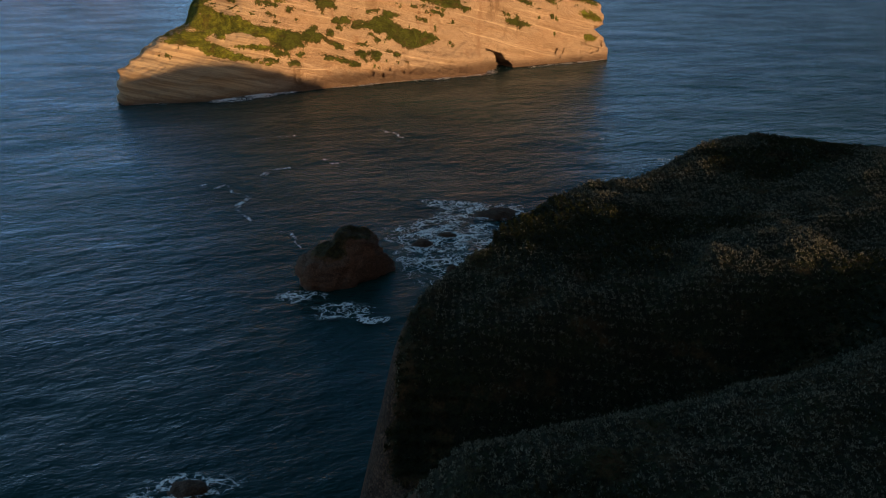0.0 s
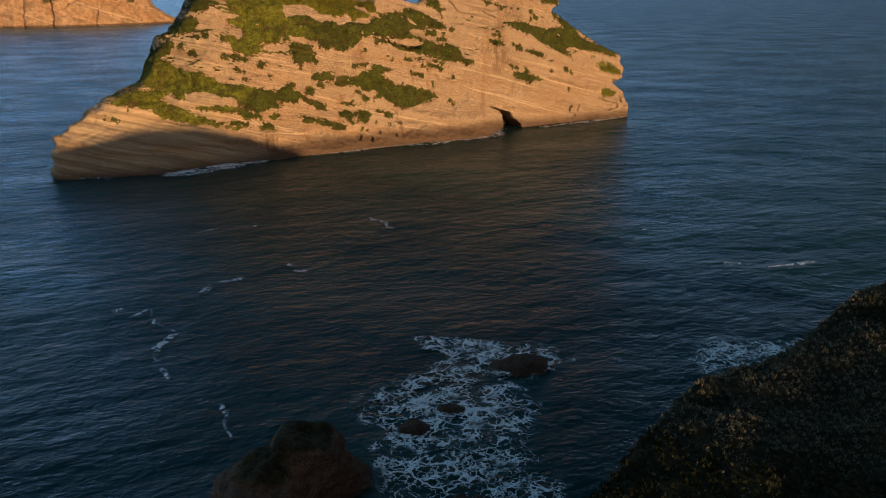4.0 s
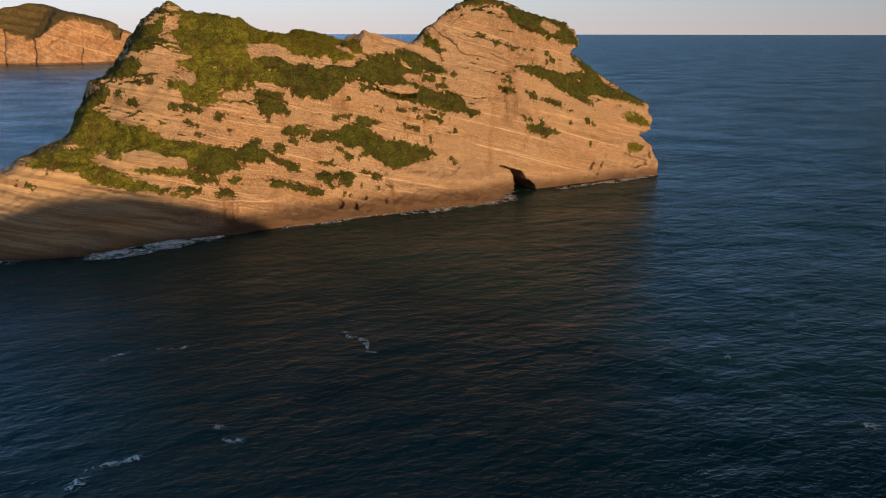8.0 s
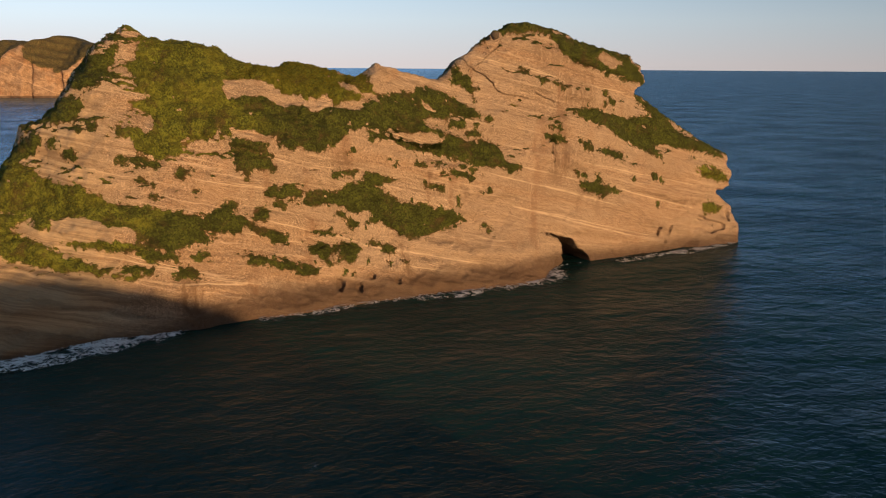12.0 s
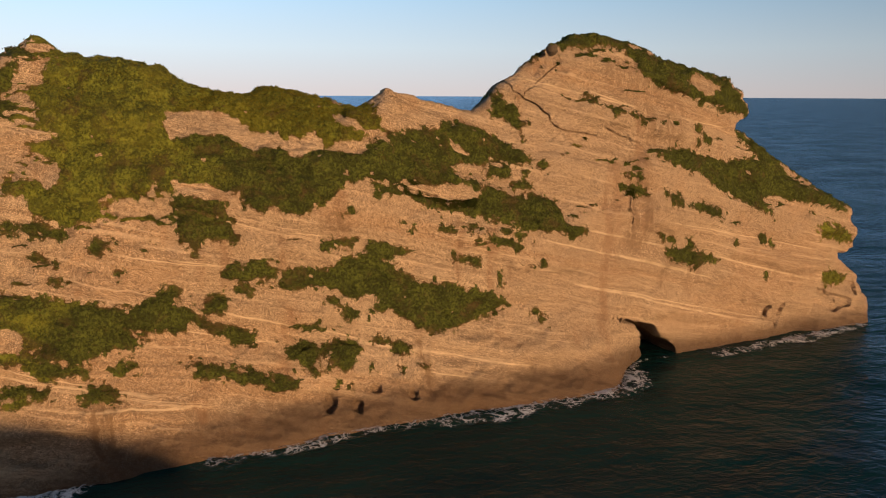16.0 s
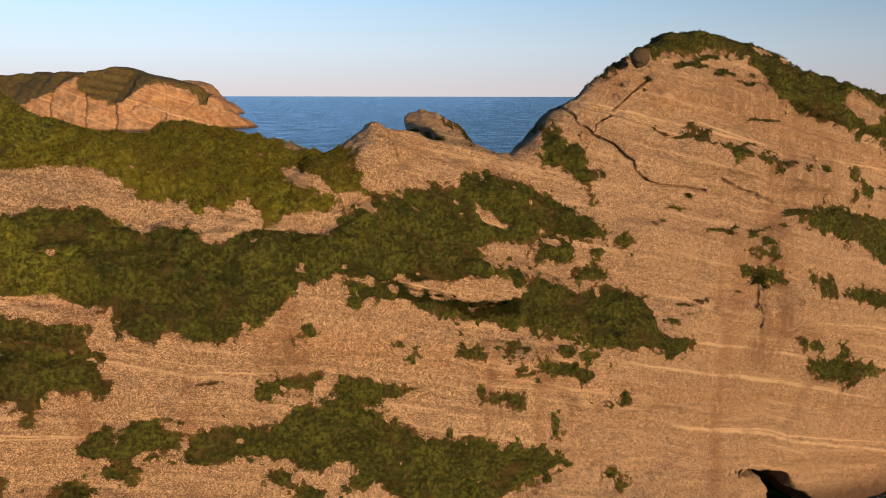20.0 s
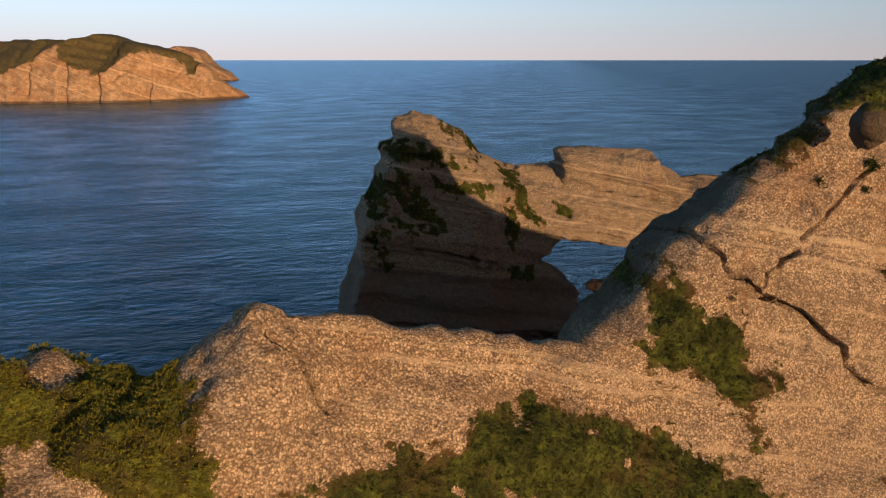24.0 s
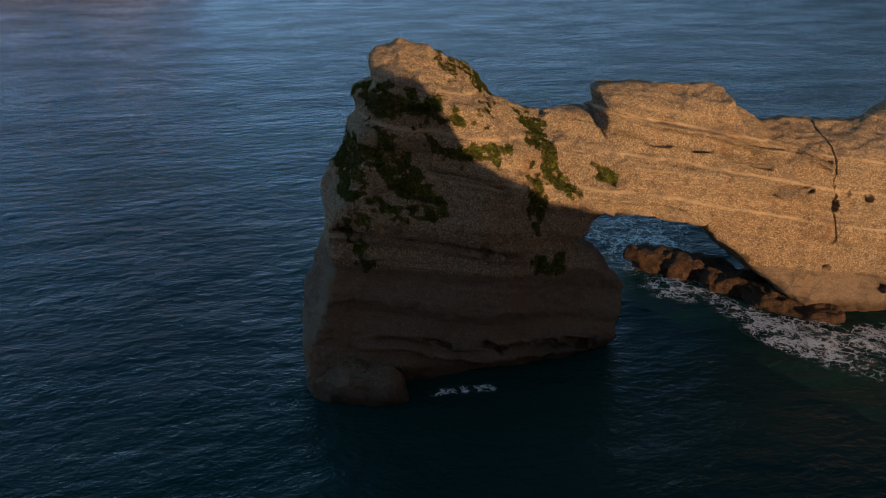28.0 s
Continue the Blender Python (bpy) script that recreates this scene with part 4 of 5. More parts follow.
FAULT = [(-5.1, 35.9, -4.5, 34.9, 0.03), (-4.5, 34.9, -3.9, 34.3, 0.03), (-3.9, 34.3, -3.2, 33.9, 0.03), (-3.2, 33.9, -2.0, 33.3, 0.03), (-2.0, 33.3, -1.4, 32.8, 0.03), (-1.4, 32.8, -0.4, 31.9, 0.03), (-0.4, 31.9, 0.2, 31.1, 0.03), (0.2, 31.1, 0.9, 30.2, 0.03)]
HAIRLINES = [(1.9, 38.0, 0.2, 37.0, 0.0), (0.2, 37.0, -1.6, 35.6, 0.0), (-1.9, 35.3, -2.6, 35.0, 0.02), (-2.3, 35.1, -3.1, 34.6, 0.0), (-3.1, 34.6, -3.2, 34.0, 0.0), (-19.7, 34.5, -19.0, 33.8, 0.0), (-19.0, 33.8, -18.7, 33.1, 0.0), (-18.7, 33.1, -18.3, 32.1, 0.0),
         (0.9, 30.2, 3.1, 29.9, 0.05), (3.1, 29.9, 6.5, 29.4, 0.02), (10, 22, 10.2, 18.6, 0.0), (7.8, 30.2, 9.5, 29.5, 0.06), (9.5, 29.5, 12.6, 28.4, 0.06)]
# bare rock on the tops (along, into)
BARE_TOP = [(-26.6, 8.9, -25.2, 8.6, 0.5), (-25.6, 8.2, -25.3, 7.9, 0.3), (-30, 9.8, -28.5, 9.4, 0.35), (-34, 11.2, -33, 11, 0.3)]


GRASSY = ("ridge", "crown", "shoulder", "nose_a", "nose_b")


def scatter(rng, verts, norms, weight, count, size, leaves, upright=0.5):
    """Many tufts of small pointed leaves over a surface."""
    pick = np.repeat(rng.choice(len(verts), count, p=weight / weight.sum()), leaves)
    s = np.repeat(size * rng.uniform(0.6, 1.5, count), leaves)[:, None]
    spot = np.repeat(rng.normal(0, 0.12, (count, 3)), leaves, 0)
    spot -= norms[pick] * (spot * norms[pick]).sum(1, keepdims=True)
    base = verts[pick] + spot + norms[pick] * s * 0.15 + rng.normal(0, 0.33, (len(pick), 3)) * s
    way = norms[pick] * (1 - upright) + np.array([0, 0, upright]) + rng.normal(0, 0.65, (len(pick), 3))
    way /= np.linalg.norm(way, axis=1, keepdims=True)
    side = np.cross(way, rng.normal(0, 1, (len(pick), 3)))
    side /= np.maximum(np.linalg.norm(side, axis=1, keepdims=True), 1e-6)
    length = s * rng.uniform(0.5, 1.1, s.shape)
    wide = length * rng.uniform(0.22, 0.4, s.shape)
    v = np.stack([base - side * wide, base + side * wide, base + way * length], 1).reshape(-1, 3)
    return v, np.arange(len(v)).reshape(-1, 3)


def make_island():
    step = 0.31
    s, d, z = np.arange(-98, 63, step), np.arange(-13, 40, step), np.arange(-2, 43.5, step)
    S2, Z2 = np.meshgrid(s, z, indexing="ij")
    shape = outline(WEST_RIDGE + EAST_RIDGE, S2, Z2)
    front = chart(SC, ZC, FRONT, S2, Z2)
    # broad hollows and buttresses, and beds that stand proud
    front = front + 0.9 * fbm(S2 * 0.07, Z2 * 0.09, 0, 3, 11) + 0.5 * np.sin((Z2 + 0.24 * S2) * 1.1 + 2 * vnoise(S2 * 0.05, Z2 * 0.05, 0, 4)) * 0.5
    green = np.full(S2.shape, 1e9)
    for edge in GREEN.values():
        green = np.minimum(green, region(edge, S2, Z2))
    front = front - 0.45 * ease(-green / 0.8) * (1 - ease((Z2 - 29) / 1.5) * ease((S2 + 45) / 4) * ease((-18 - S2) / 2))
    rear = chart(BC, BR, REAR, S2, Z2) + 0.8 * fbm(S2 * 0.08, Z2 * 0.1, 3, 3, 12)
    D = d[None, :, None]
    # the tops fall away behind their front edge
    east, west = ease((s + 8.5) / 3), ease((-22 - s) / 3)
    fall = east[:, None] * 0.55 * np.maximum(d[None] - np.interp(s, [0, 6], [6, 8])[:, None], 0) + (west * np.interp(s, [-60, -46], [0.3, 1.4]))[:, None] * np.maximum(d[None] - np.interp(s, [-95, -60, -50, -40, -28], [22, 18, 16, 12.5, 9.5])[:, None], 0)
    fall = fall + (ease((-22.4 - s) / 4) * ease((s + 46) / 8))[:, None] * 0.42 * np.maximum(0, 8.8 - d)[None]
    tall = np.concatenate([shape, shape[:, -1:] + step * np.arange(1, 60)[None]], 1)
    k = np.minimum(np.arange(len(z))[None, None, :] + fall[:, :, None] / step, tall.shape[1] - 2)
    k0 = k.astype(np.int32)
    row = np.arange(len(s))[:, None, None]
    shape3 = tall[row, k0] * (1 - (k - k0)) + tall[row, k0 + 1] * (k - k0)
    F = smax(smax(shape3, front[:, None, :] - D, 1.6), D - rear[:, None, :], 2.0)
    # the east peak's shaded shoulder
    shoulder = z[None, None, :] - 36.85 - 0.57 * (s[:, None, None] + 4.53) + 0.3 * (D - 5.2) - 0.55 * np.exp(-((s / 2.8) ** 2))[:, None, None] * ease((8.5 - D) / 3) - 2 * np.maximum(0, s - 4)[:, None, None] - 4 * np.maximum(0, -8.3 - s)[:, None, None] + 0.6 * np.maximum(0, D - 7.6) * ease((z[None, None, :] - 36.3) / 1.5) * ease((s[:, None, None] + 5.5) / 4)
    F = smax(F, np.where((z[None, None, :] > 33.5) & (s[:, None, None] > -10), 0.83 * shoulder, -9), 0.3)
    # the prow's flat west side
    prow = -0.741 * (s[:, None, None] + 20.7) - 0.237 * (D - 7.88) + 0.629 * (z[None, None, :] - 34.91) - 3 * np.maximum(0, -21.5 - s)[:, None, None]
    F = smax(F, np.where(z[None, None, :] > 30, prow, -9), 0.3)
    cave = outline(CAVE, S2, Z2)
    F = np.maximum(F, -np.maximum(cave[:, None, :], D - (front + 7)[:, None, :]))
    v, q = skin(F, (s[0], d[0], z[0]), step)
    n = normals(v, q)
    a, b, c = v.T
    push = 0.30 * fbm(a * 0.35, b * 0.35, c * 0.6, 4, 21) + 0.16 * fbm(a * 1.1, b * 1.1, c * 1.6, 3, 22, 0.6)
    bed = c + 0.24 * a + 0.8 * vnoise(a * 0.1, b * 0.1, c * 0.1, 23)
    push += (0.16 + 0.12 * ease((-56 - a) / 10)) * np.sign(np.sin(bed * 1.9)) * np.abs(np.sin(bed * 1.9)) ** 0.5 * ease(vnoise(a * 0.06, bed * 0.3, 0, 24) + 0.5)
    v = v + n * push[:, None]
    # narrow cracks and hollows on a finer net
    fault, pits = capsules(FAULT + HAIRLINES, v[:, 0], v[:, 2]), capsules(DIMPLES, v[:, 0], v[:, 2])
    v, q = refine(v, q, ((np.minimum(fault, pits) < 0.6) & (n[:, 1] < 0.5))[q].any(1), 5)
    n = normals(v, q)
    facing = ease((-n[:, 1] + 0.75) / 0.5)
    jag = 0.09 * vnoise(v[:, 0] * 2.5, v[:, 1], v[:, 2] * 2.5, 25)
    fault, pits = capsules(FAULT + HAIRLINES, v[:, 0] + jag, v[:, 2] + jag), capsules(DIMPLES, v[:, 0] + 2 * jag, v[:, 2] - jag)
    v = v - n * (0.45 * ease(1 - fault / 0.075) * facing + 0.7 * ease(1 - pits / 0.28) * facing)[:, None]
    a, b, c = v.T
    wa = 0.35 * vnoise(a * 0.9, b * 0.9, c * 0.9, 31) + 0.32 * vnoise(a * 2.2, b * 2.2, c * 2.2, 33)
    wc = 0.28 * vnoise(a * 0.9, b * 0.9, c * 1.0, 32) + 0.28 * vnoise(a * 2.2, b * 2.2, c * 2.4, 34)
    names = [*GREEN, "tufts"]
    near = np.stack([region(edge, v[:, 0] + wa, v[:, 2] + wc) for edge in GREEN.values()] + [capsules([(x, y, x, y, r) for x, y, r in TUFTS], a + 0.6 * wa, c + 0.6 * wc)])
    crest = (a < -20.5) & (a > -40) & (c > 30.6)
    near[names.index("ridge")] = np.where(crest & (near.min(0) < 0), near.min(0) - 0.01, near[names.index("ridge")])
    dist = near.min(0) - 0.18
    speck = vnoise(a * 0.9, b * 0.9, c * 1.3, 35) + 0.6 * vnoise(a * 2.1, b * 2.1, c * 2.3, 36)
    dist = np.where(dist > 0, dist - 1.6 * ease((speck - 0.75) / 0.4) * ease(1 - dist / 2.5) * ease((c - 4) / 3), dist)
    bites = np.maximum(0, vnoise(a * 1.1, b * 1.1, c * 1.3, 40) - 0.1) + 0.6 * np.maximum(0, vnoise(a * 2.4, b * 2.4, c * 2.6, 26))
    dist = np.where(dist < 0, dist + 0.9 * bites * ease(1 + dist / 1.6), dist)
    dist = np.where((dist < 0) & (speck < -1.05), 0.8, dist)
    top = ease((n[:, 2] - 0.62) / 0.2) * ease((c - 12) / 6) * (1 - ease((a + 23.5) / 2) * ease((2 - a) / 3))
    flank = ease((-n[:, 0] - 0.35) / 0.15) * ease((n[:, 2] - 0.35) / 0.2) * ease((a + 5) / 2) * ease((5 - a) / 2) * ease((c - 37.2 - 1.2 * speck) / 1.2) * 0.6
    flank = np.maximum(flank, ease((n[:, 1] - 0.2) / 0.2) * ease((a - 1) / 3) * ease((c - 18 + 4 * speck) / 3) * 0.9)
    cover = np.maximum(np.maximum(ease(0.5 - dist / 1.3) * facing, top * 0.9), flank)
    bald = np.minimum(np.min([region(edge, a + wa, c + wc) for edge in BARE.values()], 0), np.where(c > 31, capsules(BARE_TOP, a + 0.3 * wa, b + 0.4 * wc), 9))
    cover = cover * ease(0.4 + bald / 0.5)
    v = v + n * (cover * (0.12 + 0.24 * vnoise(a * 0.9, b * 0.9, c * 0.9, 37) + 0.18 * vnoise(a * 2.6, b * 2.6, c * 2.6, 38)))[:, None]
    grassy_rows = [names.index(k) for k in GRASSY]
    lush = ease(0.5 + (np.delete(near, grassy_rows, 0).min(0) - near[grassy_rows].min(0) + 0.8 * vnoise(a * 0.4, b * 0.4, c * 0.4, 39)) / 1.5)
    root = tagged(new("rock_island"), "steep ochre sandstone island with green shrub ledges rising from the sea", "island")
    root.matrix_world = ISLAND
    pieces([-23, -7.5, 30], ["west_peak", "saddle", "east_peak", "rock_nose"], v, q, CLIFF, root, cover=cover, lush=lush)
    n = normals(v, q)
    rng = np.random.default_rng(3)
    for k, name in enumerate(names):
        mine = (near.argmin(0) == k) & (cover > 0.5)
        if mine.sum() < 5:
            continue
        grassy = name in GRASSY
        close = name in ("belt", "hollow", "hollow_b", "saddle", "ledge", "ridge", "summit")
        count = 26000 if name == "ridge" else int(min(26000 if close else 9000, max(20, mine.sum() * (2.2 if close else 1.0))))
        tv, tf = scatter(rng, v[mine], n[mine], np.ones(mine.sum()), count, 0.06 if close else 0.085, 9, 0.35)
        ob = new("shrub_patch", mesh("shrub_patch", tv, tf, GRASS if grassy else SHRUB, smooth=False))
        ob.matrix_world = ISLAND
        tagged(ob, "low green coastal shrubs and grass growing on the sandstone ledges", "shrubs", "shrubs on the island", "stuff")


make_island()

# ---- arch stack ----
ARCH = Matrix.Translation((-20, 327, 0)) @ Matrix.Rotation(radians(17), 4, "Z")
STACK_OUTLINE = [(-17.4, -4), (-17.4, 2), (-18.0, 4.5), (-18.0, 8), (-17.0, 10), (-15.9, 13), (-14.8, 16.3), (-14.9, 17.8), (-15.2, 20), (-14.3, 21.8), (-12.6, 23.2), (-12, 25.5), (-11.5, 27.8), (-11, 29.3), (-9.4, 30.4), (-9.6, 31.7), (-8.7, 32.8),
                 (-6.5, 34), (-3.4, 33), (0.5, 30.9), (2.2, 29.6), (4, 27.4), (5.3, 26.2), (6.8, 25.4), (10, 25), (16.7, 24.4), (17.0, 26.9), (18.0, 27.4), (26.7, 27.2), (33, 26.8), (34.2, 24.4), (38, 22.4), (42.1, 22.9),
                 (47, 22), (52, 22.4), (56.2, 24.2), (60.6, 24), (67, 23), (73, 16), (75, -4)]
STACK_HOLE = [(12, 11.4), (15.1, 14.1), (17.1, 15), (22.7, 14), (27.9, 12.4), (31.7, 9.2), (37.3, 4.5), (43.7, 0), (44.5, -5), (14, -5), (16, -1), (18.3, 6.5), (17, 8), (13, 10.2)]
STACK_GREEN = [(-8, 29, -5, 28, 0.9), (-5, 27.8, -1, 26.4, 0.7), (0.5, 22.8, 3.4, 23.2, 0.8), (1, 26.7, 1.4, 26.6, 0.5), (7, 24.8, 8.6, 23, 0.6), (8.6, 23.3, 9.6, 19.9, 1), (9.5, 19.5, 11.5, 17.8, 0.8),
               (15.8, 18.9, 17, 18.4, 0.8), (7, 19.5, 7.4, 16.5, 0.9), (-9.5, 22.3, -7.4, 21.4, 0.8), (-13.4, 21.6, -12.6, 20, 0.9), (-6.6, 20, -4.5, 18.8, 0.8), (-12, 14.5, -11, 13.5, 0.8), (7, 11, 9.5, 10.4, 0.8)]
STACK_MOSS = [(-2, 32, 4, 27.4, 0.3), (-14.1, 22.9, -12.1, 22.2, 1.0), (-9.8, 28.6, -4.3, 27.6, 1.0), (-9.3, 25.4, -8, 24.5, 0.9), (-7.4, 20.7, -4.1, 18.7, 1.0), (-11.7, 18.3, -11, 17.5, 0.6), (-6.6, 23, -6, 22, 0.8), (7.6, 17, 7.2, 14.9, 0.7), (-12, 24.2, -9, 23, 0.7), (-7.5, 23, -5.5, 22, 0.5), (-10.5, 19.6, -8, 18, 0.6), (-6, 17.6, -4.6, 17, 0.5), (-13, 17, -12, 13, 0.5), (-4, 24.5, 0, 22.5, 0.5)]
LEDGES = [(16.4, 25.5, 29, 22.2, 0), (29, 22.2, 39.9, 19.8, 0), (39.9, 19.8, 43.6, 18.4, 0), (9.7, 24.4, 17.4, 22.6, 0), (17.4, 22.6, 23.7, 21, 0), (23.7, 21, 36.4, 18.1, 0), (36.9, 15.8, 40.8, 15.7, 0),
          (-4.3, 21.7, 4, 19.5, 0), (-14.8, 16.6, -6, 14.8, 0), (-6, 14.8, 5.6, 12.1, 0), (-10.4, 28, -4.1, 26.9, 0), (13, 16.4, 29, 12.9, 0), (-12.9, 5, -2, 2.4, 0), (-2, 2.3, 15, 0.9, 0)]
CLEFTS = [(44.9, 24, 43.9, 18, -0.08), (43.9, 18, 44.7, 8.9, -0.1), (56.5, 5.8, 56.2, 2.3, 0.15), (40.6, 15.7, 41.2, 15.6, 0.2), (45.7, 15, 46.2, 14.9, 0.3), (48.7, 14.4, 49, 14.4, 0.3), (44.6, 13.9, 44.8, 13.4, 0.3),
          (43.7, 6.4, 44, 6.3, 0.35), (52.2, 2.9, 52.5, 2.9, 0.3), (2.6, 30.5, 3.2, 25.5, -0.1),
          (-5.6, 4.3, -3.2, 3.4, 0.2), (0.8, 3.4, 2.7, 2.4, 0.25), (3.4, 2.5, 7, 2, 0.2), (7.4, 2.1, 9.1, 1.7, 0.3), (9.9, 1.8, 14.1, 0.8, 0.25), (0.6, 13.7, 2.8, 12.5, 0.15)]


def make_stack():
    step = 0.27
    u, d, z = np.arange(-22, 79, step), np.arange(-12, 20, step), np.arange(-2, 36, step)
    U2, Z2 = np.meshgrid(u, z, indexing="ij")
    front = chart([-18, 0, 16, 30, 45, 60], [0, 8, 16, 24, 32],
                  [[-7, -5, -1.5, 2, 1, 0], [-5, -4.5, -1, 2, 1.5, 1], [-2.5, -3, 2, 3, 2, 2], [-1, 0, 6, 7, 4, 4], [1, 3, 8, 9, 6, 6]], U2, Z2)
    front = front + 0.7 * fbm(U2 * 0.09, Z2 * 0.12, 0, 3, 41) + 0.3 * np.sin((Z2 + 0.2 * U2) * 1.5)
    rear = chart([-18, -5, 8, 16, 30, 45, 60], [0, 16, 32], [[6, 10, 12, 10, 12, 14, 14], [6, 10, 12, 12, 12, 12, 12], [6, 9, 11, 14, 15, 12, 12]], U2, Z2)
    D = d[None, :, None]
    # the tops lean towards the front
    lean = 0.5 * np.clip(np.interp(u, [-18, -5, 8, 16, 30, 45, 75], [6, 8, 9, 10, 11, 9, 9])[:, None] - d[None], 0, 7)
    tall = outline(STACK_OUTLINE, *np.meshgrid(u, np.arange(len(z) + 20) * step + z[0], indexing="ij"))
    k = np.arange(len(z))[None, None, :] + lean[:, :, None] / step
    k0 = k.astype(np.int32)
    row = np.arange(len(u))[:, None, None]
    body = tall[row, k0] * (1 - (k - k0)) + tall[row, k0 + 1] * (k - k0)
    F = smax(smax(body, front[:, None, :] - D, 1.2), D - rear[:, None, :], 2.0)
    F = smax(F, -outline(STACK_HOLE, U2, Z2)[:, None, :] + 0 * D, 1.2)
    v, q = skin(F, (u[0], d[0], z[0]), step)
    n = normals(v, q)
    a, b, c = v.T
    bed = c + 0.20 * a + 0.7 * vnoise(a * 0.1, b * 0.1, c * 0.1, 43)
    push = 0.35 * fbm(a * 0.3, b * 0.3, c * 0.5, 4, 42) + 0.15 * fbm(a * 1.1, b * 1.1, c * 1.6, 3, 44, 0.6)
    push += 0.28 * np.sign(np.sin(bed * 1.7)) * np.abs(np.sin(bed * 1.7)) ** 0.5 * ease(vnoise(a * 0.07, bed * 0.3, 0, 45) + 0.5)
    facing = ease((-n[:, 1] + 0.7) / 0.5)
    for x1, z1, x2, z2, _ in LEDGES:
        t = (a - x1) / (x2 - x1)
        dz = c - (z1 + (z2 - z1) * t) + 0.35 * vnoise(a * 0.4, b * 0.4, 0, 48)
        along = ease((t + 0.03) / 0.08) * ease((1.03 - t) / 0.08) * facing
        push += along * ((0.8 * np.exp(-(((dz + 0.32) / 0.26) ** 2)) - 1.15 * np.exp(-(((dz - 0.22) / 0.22) ** 2)) * ease(0.75 + vnoise(a * 0.5, 0, z1, 50))))
    v = v + n * push[:, None]
    v, q = refine(v, q, ((capsules(CLEFTS, v[:, 0], v[:, 2]) < 0.7) & (n[:, 1] < 0.3))[q].any(1), 4)
    n = normals(v, q)
    jag = 0.18 * vnoise(v[:, 0] * 1.6, v[:, 1], v[:, 2] * 1.6, 49)
    v = v - n * (0.9 * ease(1 - capsules(CLEFTS, v[:, 0] + jag, v[:, 2] - jag) / 0.22) * ease((-n[:, 1] + 0.7) / 0.5))[:, None]
    a, b, c = v.T
    dist = capsules(STACK_GREEN + STACK_MOSS, v[:, 0] + 1.0 * vnoise(a * 0.7, b, c * 0.7, 46) + 0.8 * vnoise(a * 2, b * 2, c * 2, 58), v[:, 2] + 1.0 * vnoise(a * 0.7, b, c * 0.7, 47) + 0.8 * vnoise(a * 2, b * 2, c * 2, 59))
    cover = ease(0.5 - dist / 1.0) * ease((-n[:, 1] + 0.8) / 0.5)
    root = tagged(new("arch_stack"), "grey-brown sandstone sea stack with a natural arch standing in water", "sea stack")
    root.matrix_world = ARCH
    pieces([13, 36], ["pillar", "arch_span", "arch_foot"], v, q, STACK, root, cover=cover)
    n = normals(v, q)
    mine = cover > 0.5
    tv, tf = scatter(np.random.default_rng(5), v[mine], n[mine], np.ones(mine.sum()), 7000, 0.13, 9)
    ob = new("shrub_patch", mesh("shrub_patch", tv, tf, SHRUB, smooth=False))
    ob.matrix_world = ARCH
    tagged(ob, "sparse green shrubs clinging to the sea stack's ledges", "shrubs", kind="stuff")


make_stack()

# ---- far headland ----
FAR_SHORE = [(-640, 830), (-480, 845), (-420, 862), (-390, 874), (-360, 894), (-335, 925), (-305, 968), (-290, 990)]
FAR_OUTLINE = [(-640, -6), (-640, 46), (-590, 56), (-545, 47), (-510, 52), (-490, 54), (-478, 51), (-460, 54), (-448, 48), (-442, 51), (-426, 57.5), (-420, 59.5), (-412, 58), (-398, 53), (-380, 49.5), (-366, 47),
               (-360, 45.5), (-352, 44), (-346, 41), (-341, 37.5), (-337, 33), (-328, 26), (-325, 19), (-317, 11), (-305, 1), (-303, -6)]
# upper edge of the bare cliff under the grass
BROW = [(-640, 20), (-560, 30), (-520, 20), (-478, 25), (-465, 32), (-452.5, 37.5), (-448, 42), (-438, 47), (-431, 40), (-427, 33), (-423, 32), (-414, 25), (-405, 22), (-397, 25), (-391, 33), (-383, 41), (-375, 42),
        (-364, 41), (-357, 39), (-349, 34.5), (-345, 29), (-342, 22), (-337, 21), (-335, 40), (-332, 60), (-290, 60)]
SLITS = [(-428, 32, -426, -3, 1.9), (-402, 22, -401, -3, 1.3), (-366, 15, -367, -3, 1.3), (-457, 31, -456, 8, 0.6), (-318, 12, -312, 0, 0.7), (-333, 17, -332, 6, 0.5), (-510, 20, -508, -3, 1.0), (-555, 24, -558, -3, 1.0), (-380, 30, -390, 20, 0.3), (-345, 30, -352, 18, 0.4)]


